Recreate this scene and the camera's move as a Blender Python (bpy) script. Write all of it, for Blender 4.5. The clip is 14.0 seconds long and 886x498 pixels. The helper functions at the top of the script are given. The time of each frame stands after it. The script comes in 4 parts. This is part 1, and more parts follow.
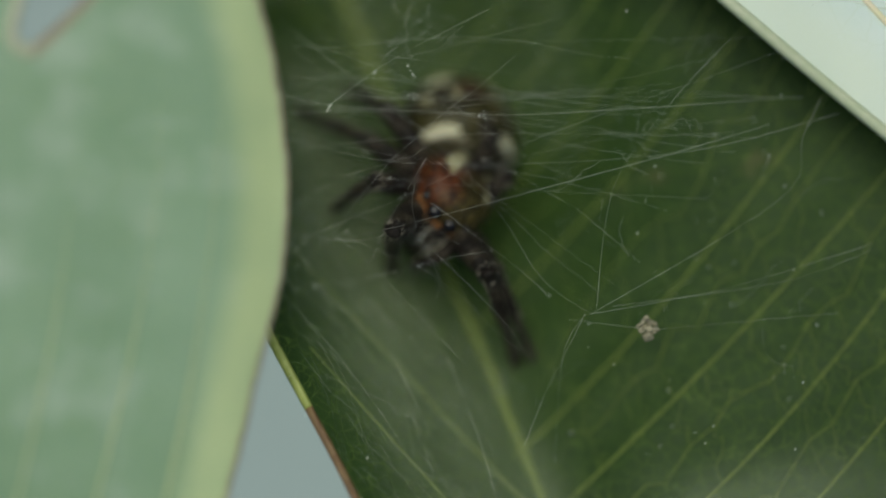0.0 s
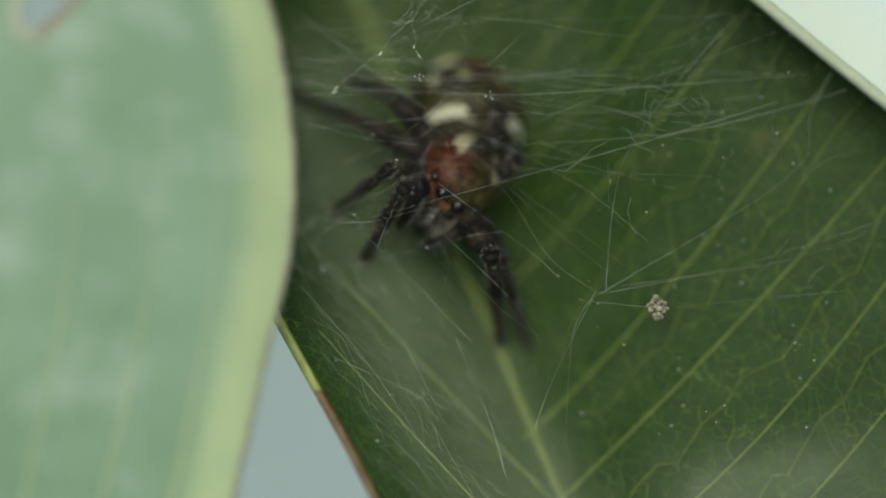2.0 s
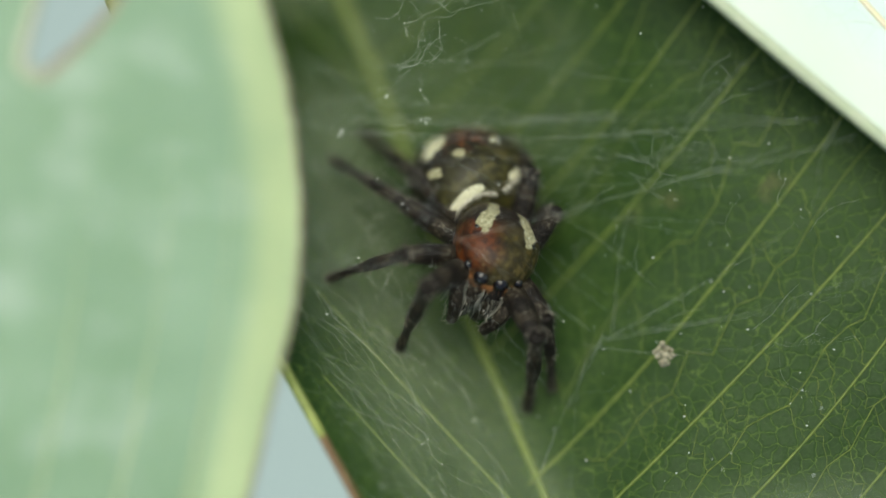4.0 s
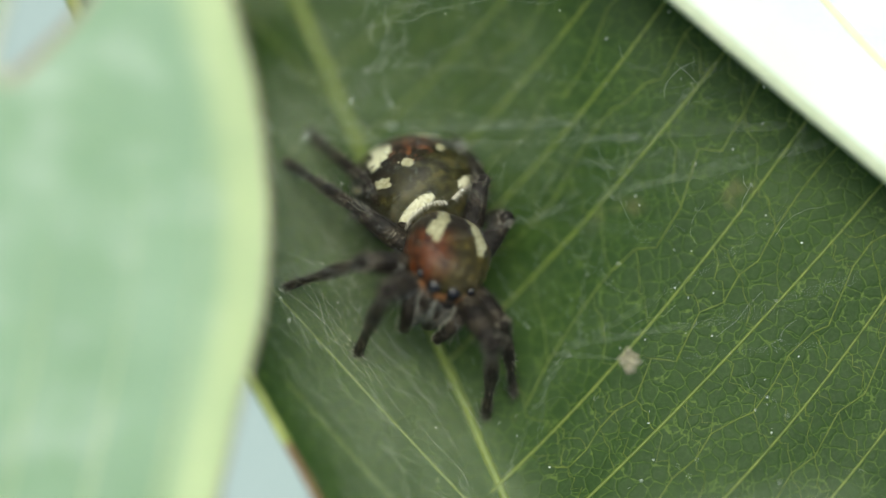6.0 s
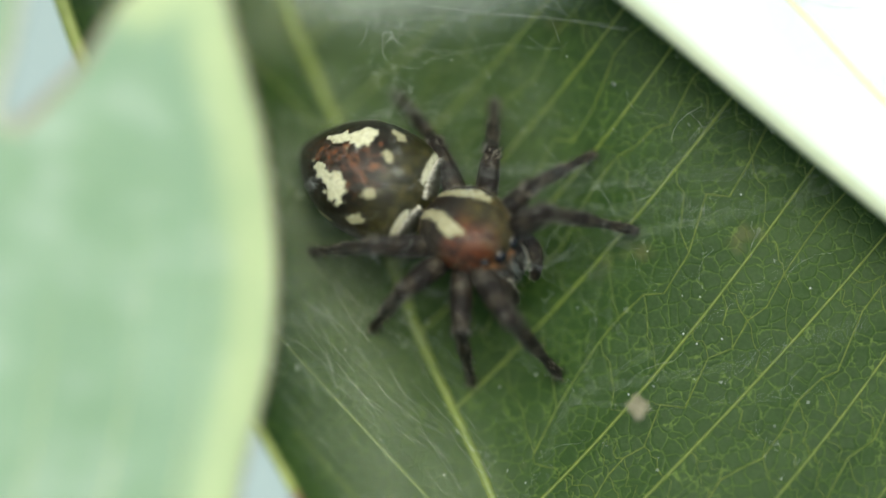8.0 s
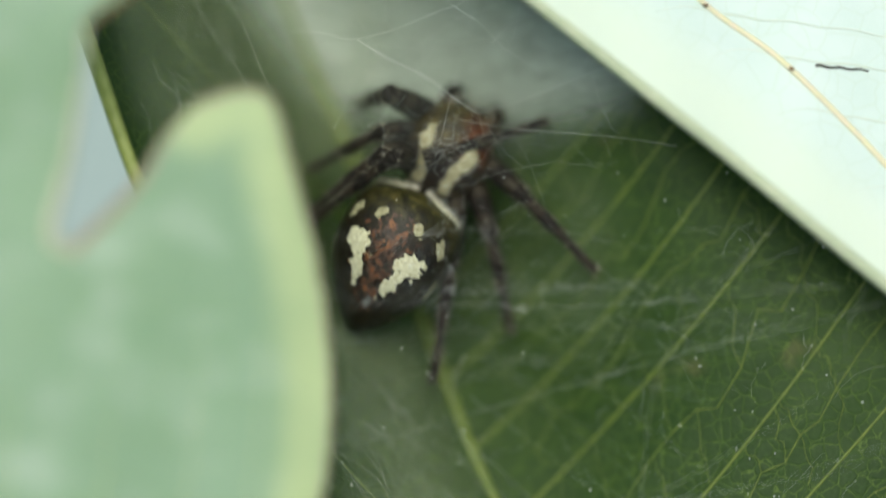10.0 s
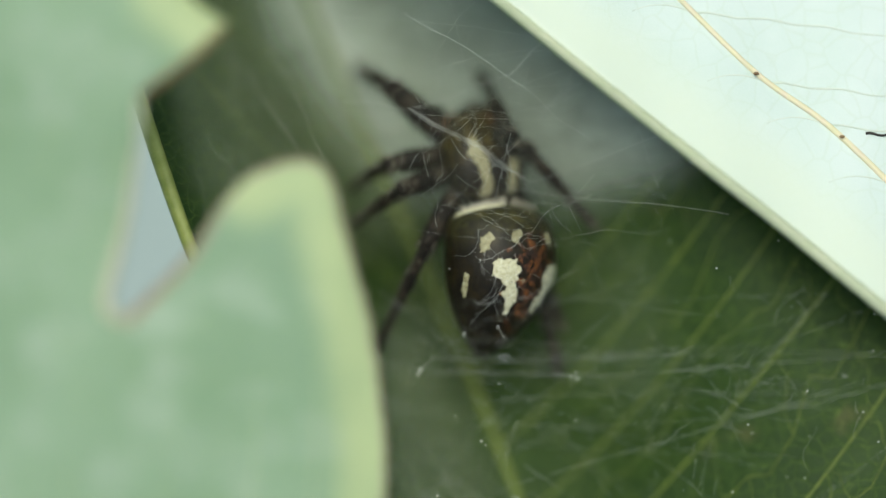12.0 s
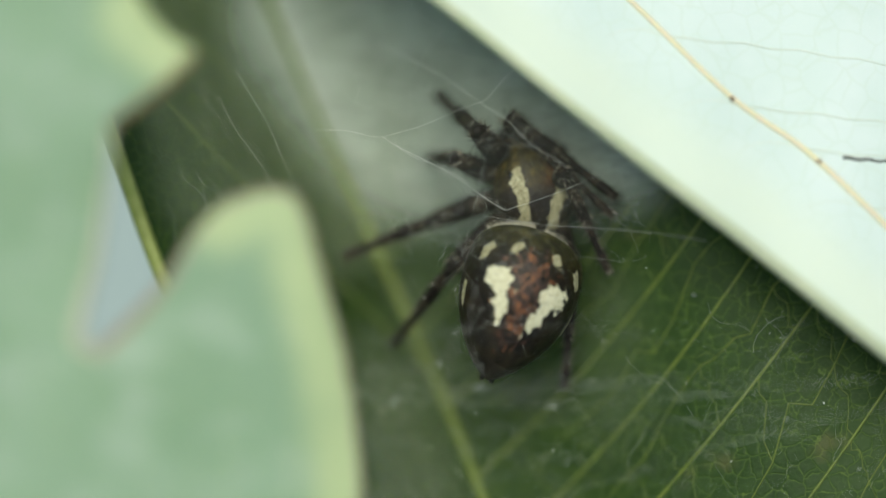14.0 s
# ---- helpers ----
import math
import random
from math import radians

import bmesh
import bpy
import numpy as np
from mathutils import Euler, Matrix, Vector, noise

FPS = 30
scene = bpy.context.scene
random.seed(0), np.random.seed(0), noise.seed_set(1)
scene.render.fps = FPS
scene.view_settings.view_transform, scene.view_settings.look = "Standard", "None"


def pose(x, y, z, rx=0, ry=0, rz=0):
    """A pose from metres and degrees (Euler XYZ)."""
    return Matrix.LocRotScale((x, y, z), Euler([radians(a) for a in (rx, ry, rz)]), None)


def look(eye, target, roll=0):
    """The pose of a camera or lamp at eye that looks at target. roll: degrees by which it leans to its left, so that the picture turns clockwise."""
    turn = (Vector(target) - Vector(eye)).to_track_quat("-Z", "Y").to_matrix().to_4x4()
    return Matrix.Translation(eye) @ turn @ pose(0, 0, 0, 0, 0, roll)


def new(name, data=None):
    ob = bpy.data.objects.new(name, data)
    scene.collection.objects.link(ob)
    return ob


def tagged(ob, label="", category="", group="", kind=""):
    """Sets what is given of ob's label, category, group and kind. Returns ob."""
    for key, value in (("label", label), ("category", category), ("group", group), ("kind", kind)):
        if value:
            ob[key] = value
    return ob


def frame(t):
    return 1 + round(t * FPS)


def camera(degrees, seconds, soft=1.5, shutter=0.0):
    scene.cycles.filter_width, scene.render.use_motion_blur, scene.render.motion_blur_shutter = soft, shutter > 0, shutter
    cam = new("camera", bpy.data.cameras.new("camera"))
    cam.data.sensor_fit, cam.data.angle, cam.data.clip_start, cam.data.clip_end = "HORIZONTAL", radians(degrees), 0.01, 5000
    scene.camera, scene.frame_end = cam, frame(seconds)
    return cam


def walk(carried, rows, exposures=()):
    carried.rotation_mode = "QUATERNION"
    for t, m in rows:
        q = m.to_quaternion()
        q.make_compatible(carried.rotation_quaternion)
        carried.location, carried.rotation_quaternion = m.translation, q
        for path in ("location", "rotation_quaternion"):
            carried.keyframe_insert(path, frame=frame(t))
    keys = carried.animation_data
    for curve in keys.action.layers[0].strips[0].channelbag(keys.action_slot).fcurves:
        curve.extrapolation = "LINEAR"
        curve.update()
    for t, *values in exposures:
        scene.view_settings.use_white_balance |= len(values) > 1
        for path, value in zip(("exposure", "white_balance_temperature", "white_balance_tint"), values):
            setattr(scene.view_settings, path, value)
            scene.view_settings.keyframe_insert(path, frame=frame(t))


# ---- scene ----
# All lengths below are in millimetres; MM turns them into metres.
MM = 0.001
EYE = 149.2            # height of the lens over the leaf's fold
cam = camera(12, 14.0, soft=1.6, shutter=0.5)
cam.data.dof.use_dof = True
cam.data.dof.focus_distance = 0.1461
cam.data.dof.aperture_fstop = 9.5


def eye(x, y, lift, turn, side=0.0):
    """The lens over (x, y) of the leaf: four fifths of the way by turning, one fifth by shifting; side: a further step to the right round what it looks at."""
    h = EYE + lift
    tilt = Euler((math.atan(0.8 * y / h), -math.atan((0.8 * x - side * h / (h - 3.0)) / h), 0)).to_matrix().to_4x4()
    return Matrix.Translation(((0.2 * x + side) * MM, 0.2 * y * MM, h * MM)) @ tilt @ pose(0, 0, 0, 0, 0, turn)


walk(cam, [
    (0.0, eye(-0.95, -1.17, 3.2, 0.40, 8.0)),
    (0.5, eye(-1.81, -2.81, 3.2, 0.29, 8.0)),
    (1.0, eye(-1.16, -3.34, 3.1, 0.18, 8.0)),
    (1.5, eye(-0.92, -2.64, 2.9, 0.06, 8.0)),
    (2.0, eye(-1.24, -1.84, 2.7, -0.23, 8.0)),
    (2.1, eye(-1.30, -1.86, 2.7, 0.00, 8.0)),
    (2.2, eye(-1.72, -0.90, 2.6, 0.00, 8.0)),
    (2.3, eye(-2.20, 0.30, 2.6, 0.00, 8.0)),
    (2.4, eye(-2.24, 1.40, 2.5, 0.00, 8.0)),
    (2.5, eye(-2.50, 1.76, 2.5, -0.09, 8.0)),
    (2.6, eye(-2.26, 0.54, 2.4, 0.00, 8.0)),
    (2.7, eye(-1.84, 0.06, 2.4, 0.00, 8.0)),
    (2.8, eye(-1.42, -0.24, 2.4, 0.00, 8.0)),
    (2.9, eye(-1.12, -0.42, 2.3, 0.00, 8.0)),
    (3.0, eye(-1.08, -0.34, 2.3, 0.00, 8.0)),
    (3.2, eye(-1.11, -0.13, 2.2, 0.00, 8.0)),
    (5.3, eye(-0.26, -0.49, 1.1, 0.38)),
    (5.5, eye(0.17, -0.18, 1.0, 0.31)),
    (6.0, eye(-0.04, -0.05, 0.8, 0.23)),
    (6.5, eye(-0.00, 0.00, 0.4, 0.00)),
    (7.0, eye(-0.10, 0.08, 0.2, 0.02)),
    (7.2, eye(-0.01, 0.15, 0.2, 0.11)),
    (9.3, eye(-1.89, 4.16, 0.5, -0.19)),
    (9.5, eye(-2.14, 4.18, 0.5, 0.00)),
    (10.0, eye(-2.17, 5.75, 1.1, -0.36)),
    (10.5, eye(-3.90, 7.86, 1.6, -0.13)),
    (11.0, eye(-4.20, 8.05, 1.9, -0.41)),
    (11.5, eye(-4.10, 8.06, 1.9, -0.47)),
    (12.0, eye(-4.03, 8.20, 1.9, -0.55)),
    (12.5, eye(-4.00, 8.15, 1.9, -0.78)),
    (13.0, eye(-3.99, 7.56, 1.5, -0.48)),
    (13.5, eye(-3.39, 8.73, 0.6, -0.82)),
    (14.0, eye(-3.11, 9.21, 0.4, -1.02)),
], exposures=[(t, e, 6800, -3) for t, e in ((0.0, -0.58), (1.0, -0.42), (2.0, -0.33), (3.2, 0.0), (5.3, 0.35), (7.2, 0.46), (9.5, 0.22), (10.5, 0.04), (14.0, 0.0))])

# ---- light: a bright hazy sky with a soft sun high on the upper side ----
world = bpy.data.worlds.new("sky")
scene.world = world
world.use_nodes = True
nt = world.node_tree
sky = nt.nodes.new("ShaderNodeTexSky")
sky.sky_type = "NISHITA"
sky.sun_disc = False
sky.sun_elevation, sky.sun_rotation = radians(70), radians(-7)
sky.dust_density = 3.0
nt.nodes["Background"].inputs["Strength"].default_value = 0.13
nt.links.new(sky.outputs["Color"], nt.nodes["Background"].inputs["Color"])
sun = new("sun", bpy.data.lights.new("sun", "SUN"))
sun.data.energy, sun.data.angle = 2.5, radians(45)
sun.data.color = (1.0, 0.96, 0.9)
sun.matrix_world = look((-0.04, 0.34, 0.94), (0, 0, 0))


# ---- materials ----
def material(name):
    m = bpy.data.materials.new(name)
    m.use_nodes = True
    n = m.node_tree
    return m, n, n.nodes["Principled BSDF"], n.nodes["Material Output"]


def coords(n, scale=1000.0):
    """Object coordinates in millimetres."""
    tc = n.nodes.new("ShaderNodeTexCoord")
    mp = n.nodes.new("ShaderNodeMapping")
    mp.inputs["Scale"].default_value = (scale, scale, scale)
    n.links.new(tc.outputs["Object"], mp.inputs["Vector"])
    return mp.outputs["Vector"]


def noise_tex(n, vec, scale, detail=4.0, rough=0.55, distortion=0.0):
    t = n.nodes.new("ShaderNodeTexNoise")
    t.inputs["Scale"].default_value, t.inputs["Detail"].default_value = scale, detail
    t.inputs["Roughness"].default_value, t.inputs["Distortion"].default_value = rough, distortion
    n.links.new(vec, t.inputs["Vector"])
    return t.outputs["Fac"]


def ramp(n, fac, stops):
    r = n.nodes.new("ShaderNodeValToRGB")
    el = r.color_ramp.elements
    while len(el) < len(stops):
        el.new(0.5)
    for e, (p, c) in zip(el, stops):
        e.position = p
        e.color = (*c, 1) if len(c) == 3 else c
    n.links.new(fac, r.inputs["Fac"])
    return r.outputs["Color"]


def grey(v):
    return (v, v, v)


def mix(n, fac, a, b, blend="MIX"):
    m = n.nodes.new("ShaderNodeMix")
    m.data_type, m.blend_type = "RGBA", blend
    for sock, val in ((m.inputs[0], fac), (m.inputs[6], a), (m.inputs[7], b)):
        if isinstance(val, (int, float)):
            sock.default_value = val
        elif isinstance(val, tuple):
            sock.default_value = (*val, 1)
        else:
            n.links.new(val, sock)
    return m.outputs[2]


def bump(n, height, strength, dist):
    b = n.nodes.new("ShaderNodeBump")
    b.inputs["Strength"].default_value, b.inputs["Distance"].default_value = strength, dist * MM
    n.links.new(height, b.inputs["Height"])
    return b.outputs["Normal"]


def translucent_mix(n, bsdf, out, colour, amount, normal=None):
    tr = n.nodes.new("ShaderNodeBsdfTranslucent")
    if isinstance(colour, tuple):
        tr.inputs["Color"].default_value = (*colour, 1)
    else:
        n.links.new(colour, tr.inputs["Color"])
    mx = n.nodes.new("ShaderNodeMixShader")
    mx.inputs[0].default_value = amount
    n.links.new(bsdf.outputs[0], mx.inputs[1])
    n.links.new(tr.outputs[0], mx.inputs[2])
    n.links.new(mx.outputs[0], out.inputs["Surface"])


def cells(n, vec, scale, warp=0.25):
    """Distance to the borders of small net cells, with wavering borders."""
    nz = n.nodes.new("ShaderNodeTexNoise")
    nz.inputs["Scale"].default_value = scale * 1.7
    n.links.new(vec, nz.inputs["Vector"])
    va = n.nodes.new("ShaderNodeVectorMath")
    va.operation = "MULTIPLY_ADD"
    va.inputs[1].default_value = (warp / scale,) * 3
    n.links.new(nz.outputs["Color"], va.inputs[0])
    n.links.new(vec, va.inputs[2])
    v = n.nodes.new("ShaderNodeTexVoronoi")
    v.feature = "DISTANCE_TO_EDGE"
    v.inputs["Scale"].default_value = scale
    n.links.new(va.outputs[0], v.inputs["Vector"])
    return v.outputs["Distance"]


def leaf_top_material():
    m, n, b, out = material("leaf_green")
    vec = coords(n)
    big = noise_tex(n, vec, 0.16, 5)
    mid = noise_tex(n, vec, 1.1, 6, 0.65)
    fine = noise_tex(n, vec, 9.0, 4)
    col = ramp(n, mid, [(0.25, (0.010, 0.030, 0.004)), (0.55, (0.016, 0.042, 0.006)), (0.8, (0.026, 0.060, 0.009))])
    col = mix(n, ramp(n, big, [(0.4, grey(0)), (0.75, grey(0.55))]), col, (0.030, 0.064, 0.012))
    net = cells(n, vec, 1.9, 0.5)
    net2 = cells(n, vec, 4.2, 0.5)
    line = ramp(n, net, [(0.0, grey(0.9)), (0.012, grey(0.6)), (0.030, grey(0))])
    line2 = ramp(n, net2, [(0.0, grey(0.55)), (0.045, grey(0))])
    col = mix(n, line2, col, (0.048, 0.094, 0.018))
    col = mix(n, line, col, (0.095, 0.15, 0.026))
    spot = ramp(n, noise_tex(n, vec, 0.33, 3), [(0.66, grey(0)), (0.74, grey(0.7))])
    col = mix(n, mix(n, 1.0, spot, mid, "MULTIPLY"), col, (0.12, 0.11, 0.045))
    # one tan bruise
    far = n.nodes.new("ShaderNodeVectorMath")
    far.operation = "DISTANCE"
    far.inputs[1].default_value = (8.0, -0.3, 1.5)
    n.links.new(vec, far.inputs[0])
    near = ramp(n, far.outputs["Value"], [(0.15, grey(0.75)), (0.95, grey(0))])
    near.node.color_ramp.interpolation = "EASE"
    col = mix(n, mix(n, 1.0, near, ramp(n, mid, [(0.3, grey(0.3)), (0.6, grey(1))]), "MULTIPLY"), col, (0.16, 0.13, 0.065))
    n.links.new(col, b.inputs["Base Color"])
    n.links.new(ramp(n, fine, [(0.3, grey(0.46)), (0.7, grey(0.64))]), b.inputs["Roughness"])
    h = mix(n, 0.5, ramp(n, net, [(0, grey(0)), (0.12, grey(1))]), fine)
    n.links.new(bump(n, h, 0.5, 0.06), b.inputs["Normal"])
    b.inputs["Specular IOR Level"].default_value = 0.20
    translucent_mix(n, b, out, (0.06, 0.14, 0.015), 0.10)
    return m


def leaf_under_material(name, low, high, spots, glow, amount, rim):
    """The pale underside of a leaf, with a soft mottle, faint net and waxy dots."""
    m, n, b, out = material(name)
    vec = coords(n)
    big = noise_tex(n, vec, 0.22, 5)
    mid = noise_tex(n, vec, 0.42, 4, 0.5)
    fine = noise_tex(n, vec, 14.0, 3)
    col = ramp(n, big, [(0.3, low), (0.7, high)])
    col = mix(n, ramp(n, mid, [(0.5, grey(0)), (0.74, grey(0.55))]), col, spots)
    net = cells(n, vec, 1.0)
    col = mix(n, ramp(n, net, [(0, grey(0.12)), (0.06, grey(0))]), col, (0.40, 0.50, 0.24))
    at = n.nodes.new("ShaderNodeAttribute")
    at.attribute_name = "rim"
    col = mix(n, mix(n, 1.0, at.outputs["Color"], ramp(n, mid, [(0.2, grey(0.75)), (0.6, grey(1))]), "MULTIPLY"), col, rim)
    col = mix(n, ramp(n, fine, [(0.4, grey(0)), (0.75, grey(0.22))]), col, spots)
    n.links.new(col, b.inputs["Base Color"])
    b.inputs["Roughness"].default_value = 0.55
    n.links.new(bump(n, mix(n, 0.6, mid, fine), 0.35, 0.05), b.inputs["Normal"])
    translucent_mix(n, b, out, glow, amount)
    return m


def rib_material(name, low, high, rough=0.45, amount=0.15):
    m, n, b, out = material(name)
    vec = coords(n)
    col = ramp(n, noise_tex(n, vec, 2.2, 5), [(0.3, low), (0.7, high)])
    n.links.new(col, b.inputs["Base Color"])
    b.inputs["Roughness"].default_value = rough
    n.links.new(bump(n, noise_tex(n, vec, 7, 4), 0.4, 0.04), b.inputs["Normal"])
    translucent_mix(n, b, out, high, amount)
    return m


def cuticle_material(name, stops, rough=0.4, grain=6.0, sheen=(0.5, 0.45, 0.4), spec=0.5):
    """Chitin with a mottled colour, fine scales and a short dusty pile."""
    m, n, b, out = material(name)
    vec = coords(n)
    f = noise_tex(n, vec, grain, 6, 0.65)
    n.links.new(ramp(n, f, stops), b.inputs["Base Color"])
    n.links.new(ramp(n, noise_tex(n, vec, grain * 3, 3), [(0.3, grey(rough - 0.1)), (0.7, grey(rough + 0.15))]), b.inputs["Roughness"])
    n.links.new(bump(n, noise_tex(n, vec, 22, 3), 0.6, 0.03), b.inputs["Normal"])
    b.inputs["Specular IOR Level"].default_value = spec
    return m


def abdomen_material():
    """Near-black brown velvet, with a greenish sheen painted into the colour towards the waist."""
    m = cuticle_material("abdomen_skin", [(0.3, (0.004, 0.003, 0.002)), (0.50, (0.010, 0.007, 0.003)), (0.64, (0.020, 0.014, 0.005)), (0.8, (0.046, 0.030, 0.010))], 0.36, 2.2, spec=0.28)
    n = m.node_tree
    b = n.nodes["Principled BSDF"]
    dark = b.inputs["Base Color"].links[0].from_socket
    vec = coords(n)
    sep = n.nodes.new("ShaderNodeSeparateXYZ")
    n.links.new(vec, sep.inputs[0])
    f = noise_tex(n, vec, 2.6, 5, 0.65)
    add = n.nodes.new("ShaderNodeMath")
    add.operation = "MULTIPLY_ADD"
    add.inputs[1].default_value = 1.6
    n.links.new(f, add.inputs[0])
    n.links.new(sep.outputs["X"], add.inputs[2])
    near = n.nodes.new("ShaderNodeMapRange")
    near.inputs["From Min"].default_value, near.inputs["From Max"].default_value = -1.1, 0.3
    n.links.new(add.outputs[0], near.inputs["Value"])
    olive_sheen = ramp(n, f, [(0.35, (0.012, 0.011, 0.003)), (0.5, (0.034, 0.032, 0.008)), (0.7, (0.085, 0.070, 0.020))])
    n.links.new(mix(n, near.outputs[0], dark, olive_sheen), b.inputs["Base Color"])
    return m


def plain_material(name, colour, rough, metallic=0.0, grain=8.0, vary=0.25):
    m, n, b, out = material(name)
    vec = coords(n)
    dark = tuple(c * (1 - vary) for c in colour)
    n.links.new(ramp(n, noise_tex(n, vec, grain, 4), [(0.35, dark), (0.7, colour)]), b.inputs["Base Color"])
    b.inputs["Roughness"].default_value, b.inputs["Metallic"].default_value = rough, metallic
    return m


def carapace_material():
    """Black behind, red-brown round the eyes; a greenish reflection is painted into the colour towards the left."""
    m, n, b, out = material("carapace_shell")
    vec = coords(n)
    sep = n.nodes.new("ShaderNodeSeparateXYZ")
    n.links.new(vec, sep.inputs[0])
    f = noise_tex(n, vec, 2.6, 6, 0.75)
    add = n.nodes.new("ShaderNodeMath")
    add.operation = "MULTIPLY_ADD"
    add.inputs[1].default_value = 1.1
    n.links.new(f, add.inputs[0])
    n.links.new(sep.outputs["X"], add.inputs[2])
    red = ramp(n, f, [(0.36, (0.008, 0.004, 0.003)), (0.47, (0.032, 0.009, 0.003)), (0.56, (0.115, 0.030, 0.006)), (0.63, (0.030, 0.011, 0.004)), (0.75, (0.11, 0.045, 0.012))])
    olive_sheen = ramp(n, f, [(0.36, (0.008, 0.007, 0.003)), (0.5, (0.030, 0.024, 0.006)), (0.6, (0.075, 0.056, 0.014)), (0.75, (0.11, 0.075, 0.022))])
    # mask of the painted reflection: full on the left, none on the right
    side = n.nodes.new("ShaderNodeMath")
    side.operation = "MULTIPLY_ADD"
    side.inputs[1].default_value = 1.6
    n.links.new(noise_tex(n, vec, 1.3, 3), side.inputs[0])
    n.links.new(sep.outputs["Y"], side.inputs[2])
    half = n.nodes.new("ShaderNodeMapRange")
    half.inputs["From Min"].default_value, half.inputs["From Max"].default_value = 0.15, 0.8
    n.links.new(side.outputs[0], half.inputs["Value"])
    red = mix(n, half.outputs[0], red, olive_sheen)
    t = n.nodes.new("ShaderNodeMapRange")
    t.inputs["From Min"].default_value, t.inputs["From Max"].default_value = 0.15, 0.95
    n.links.new(add.outputs[0], t.inputs["Value"])
    col = mix(n, t.outputs[0], (0.016, 0.012, 0.009), red)
    n.links.new(col, b.inputs["Base Color"])
    b.inputs["Roughness"].default_value = 0.38
    b.inputs["Specular IOR Level"].default_value = 0.25
    n.links.new(bump(n, noise_tex(n, vec, 9, 5), 0.7, 0.05), b.inputs["Normal"])
    return m


def silk_material(name, colour, alpha_stops=None, scale=0.6, stretch=(1, 1, 1)):
    m, n, b, out = material(name)
    b.inputs["Base Color"].default_value = (*colour, 1)
    b.inputs["Roughness"].default_value = 0.35
    translucent_mix(n, b, out, colour, 0.5)
    if alpha_stops:
        vec = coords(n)
        mp = n.nodes.new("ShaderNodeMapping")
        mp.inputs["Scale"].default_value = stretch
        mp.inputs["Rotation"].default_value = (0, 0, radians(35))
        n.links.new(vec, mp.inputs["Vector"])
        f = mix(n, 0.6, noise_tex(n, vec, scale, 5, 0.6), noise_tex(n, mp.outputs[0], scale * 7, 5, 0.75))
        fac = ramp(n, f, alpha_stops)
        at = n.nodes.new("ShaderNodeAttribute")
        at.attribute_name = "felt"
        fac = mix(n, 1.0, fac, at.outputs["Color"], "MULTIPLY")
        tp = n.nodes.new("ShaderNodeBsdfTransparent")
        mx = n.nodes.new("ShaderNodeMixShader")
        prev = out.inputs["Surface"].links[0].from_socket
        n.links.new(fac, mx.inputs[0])
        n.links.new(tp.outputs[0], mx.inputs[1])
        n.links.new(prev, mx.inputs[2])
        n.links.new(mx.outputs[0], out.inputs["Surface"])
    return m


def leg_material():
    """Dark brown skin in uneven darker and paler rings along the limb, dusted with grey."""
    m, n, b, out = material("leg_skin")
    vec = coords(n)
    wave = n.nodes.new("ShaderNodeTexWave")
    wave.bands_direction = "X"
    wave.inputs["Scale"].default_value, wave.inputs["Distortion"].default_value = 0.22, 6.0
    wave.inputs["Detail"].default_value, wave.inputs["Detail Scale"].default_value = 3.0, 1.5
    n.links.new(vec, wave.inputs["Vector"])
    f = noise_tex(n, vec, 7.0, 6, 0.75)
    col = ramp(n, f, [(0.3, (0.003, 0.0025, 0.002)), (0.56, (0.008, 0.006, 0.005)), (0.70, (0.030, 0.023, 0.017)), (0.82, (0.17, 0.15, 0.12))])
    pale = ramp(n, f, [(0.35, (0.008, 0.006, 0.004)), (0.54, (0.024, 0.018, 0.011)), (0.64, (0.13, 0.115, 0.085)), (0.76, (0.50, 0.48, 0.40))])
    col = mix(n, ramp(n, wave.outputs["Fac"], [(0.40, grey(0.15)), (0.72, grey(1.0))]), col, pale)
    n.links.new(col, b.inputs["Base Color"])
    b.inputs["Roughness"].default_value = 0.5
    b.inputs["Specular IOR Level"].default_value = 0.18
    n.links.new(bump(n, noise_tex(n, vec, 16, 4), 0.8, 0.05), b.inputs["Normal"])
    return m


M_TOP = leaf_top_material()
M_RIB = rib_material("rib_yellow_green", (0.09, 0.14, 0.018), (0.18, 0.23, 0.035))
M_EDGE = rib_material("leaf_margin", (0.26, 0.31, 0.07), (0.42, 0.47, 0.14))
M_PINK = rib_material("pinkish_scar", (0.30, 0.24, 0.17), (0.46, 0.42, 0.30), 0.6, 0.25)
M_BITE = rib_material("healed_bite", (0.46, 0.50, 0.34), (0.62, 0.62, 0.47), 0.6, 0.25)
M_BROWN = rib_material("dry_brown_margin", (0.12, 0.06, 0.025), (0.26, 0.17, 0.08), 0.6)
M_LEFT = leaf_under_material("pale_green_underside", (0.20, 0.33, 0.19), (0.29, 0.43, 0.28), (0.50, 0.60, 0.50), (0.25, 0.45, 0.18), 0.22, (0.54, 0.64, 0.33))
M_LEFT_EDGE = rib_material("pale_yellow_margin", (0.46, 0.56, 0.26), (0.60, 0.67, 0.38), 0.5, 0.3)
M_RIGHT = leaf_under_material("silvery_underside", (0.62, 0.74, 0.70), (0.70, 0.80, 0.78), (0.76, 0.84, 0.83), (0.5, 0.66, 0.45), 0.18, (0.72, 0.80, 0.68))
M_RIGHT_EDGE = rib_material("cream_margin", (0.50, 0.58, 0.38), (0.62, 0.66, 0.48), 0.5, 0.3)
M_RIGHT_SIDE = rib_material("pale_side_rib", (0.58, 0.68, 0.58), (0.68, 0.75, 0.66), 0.5, 0.2)
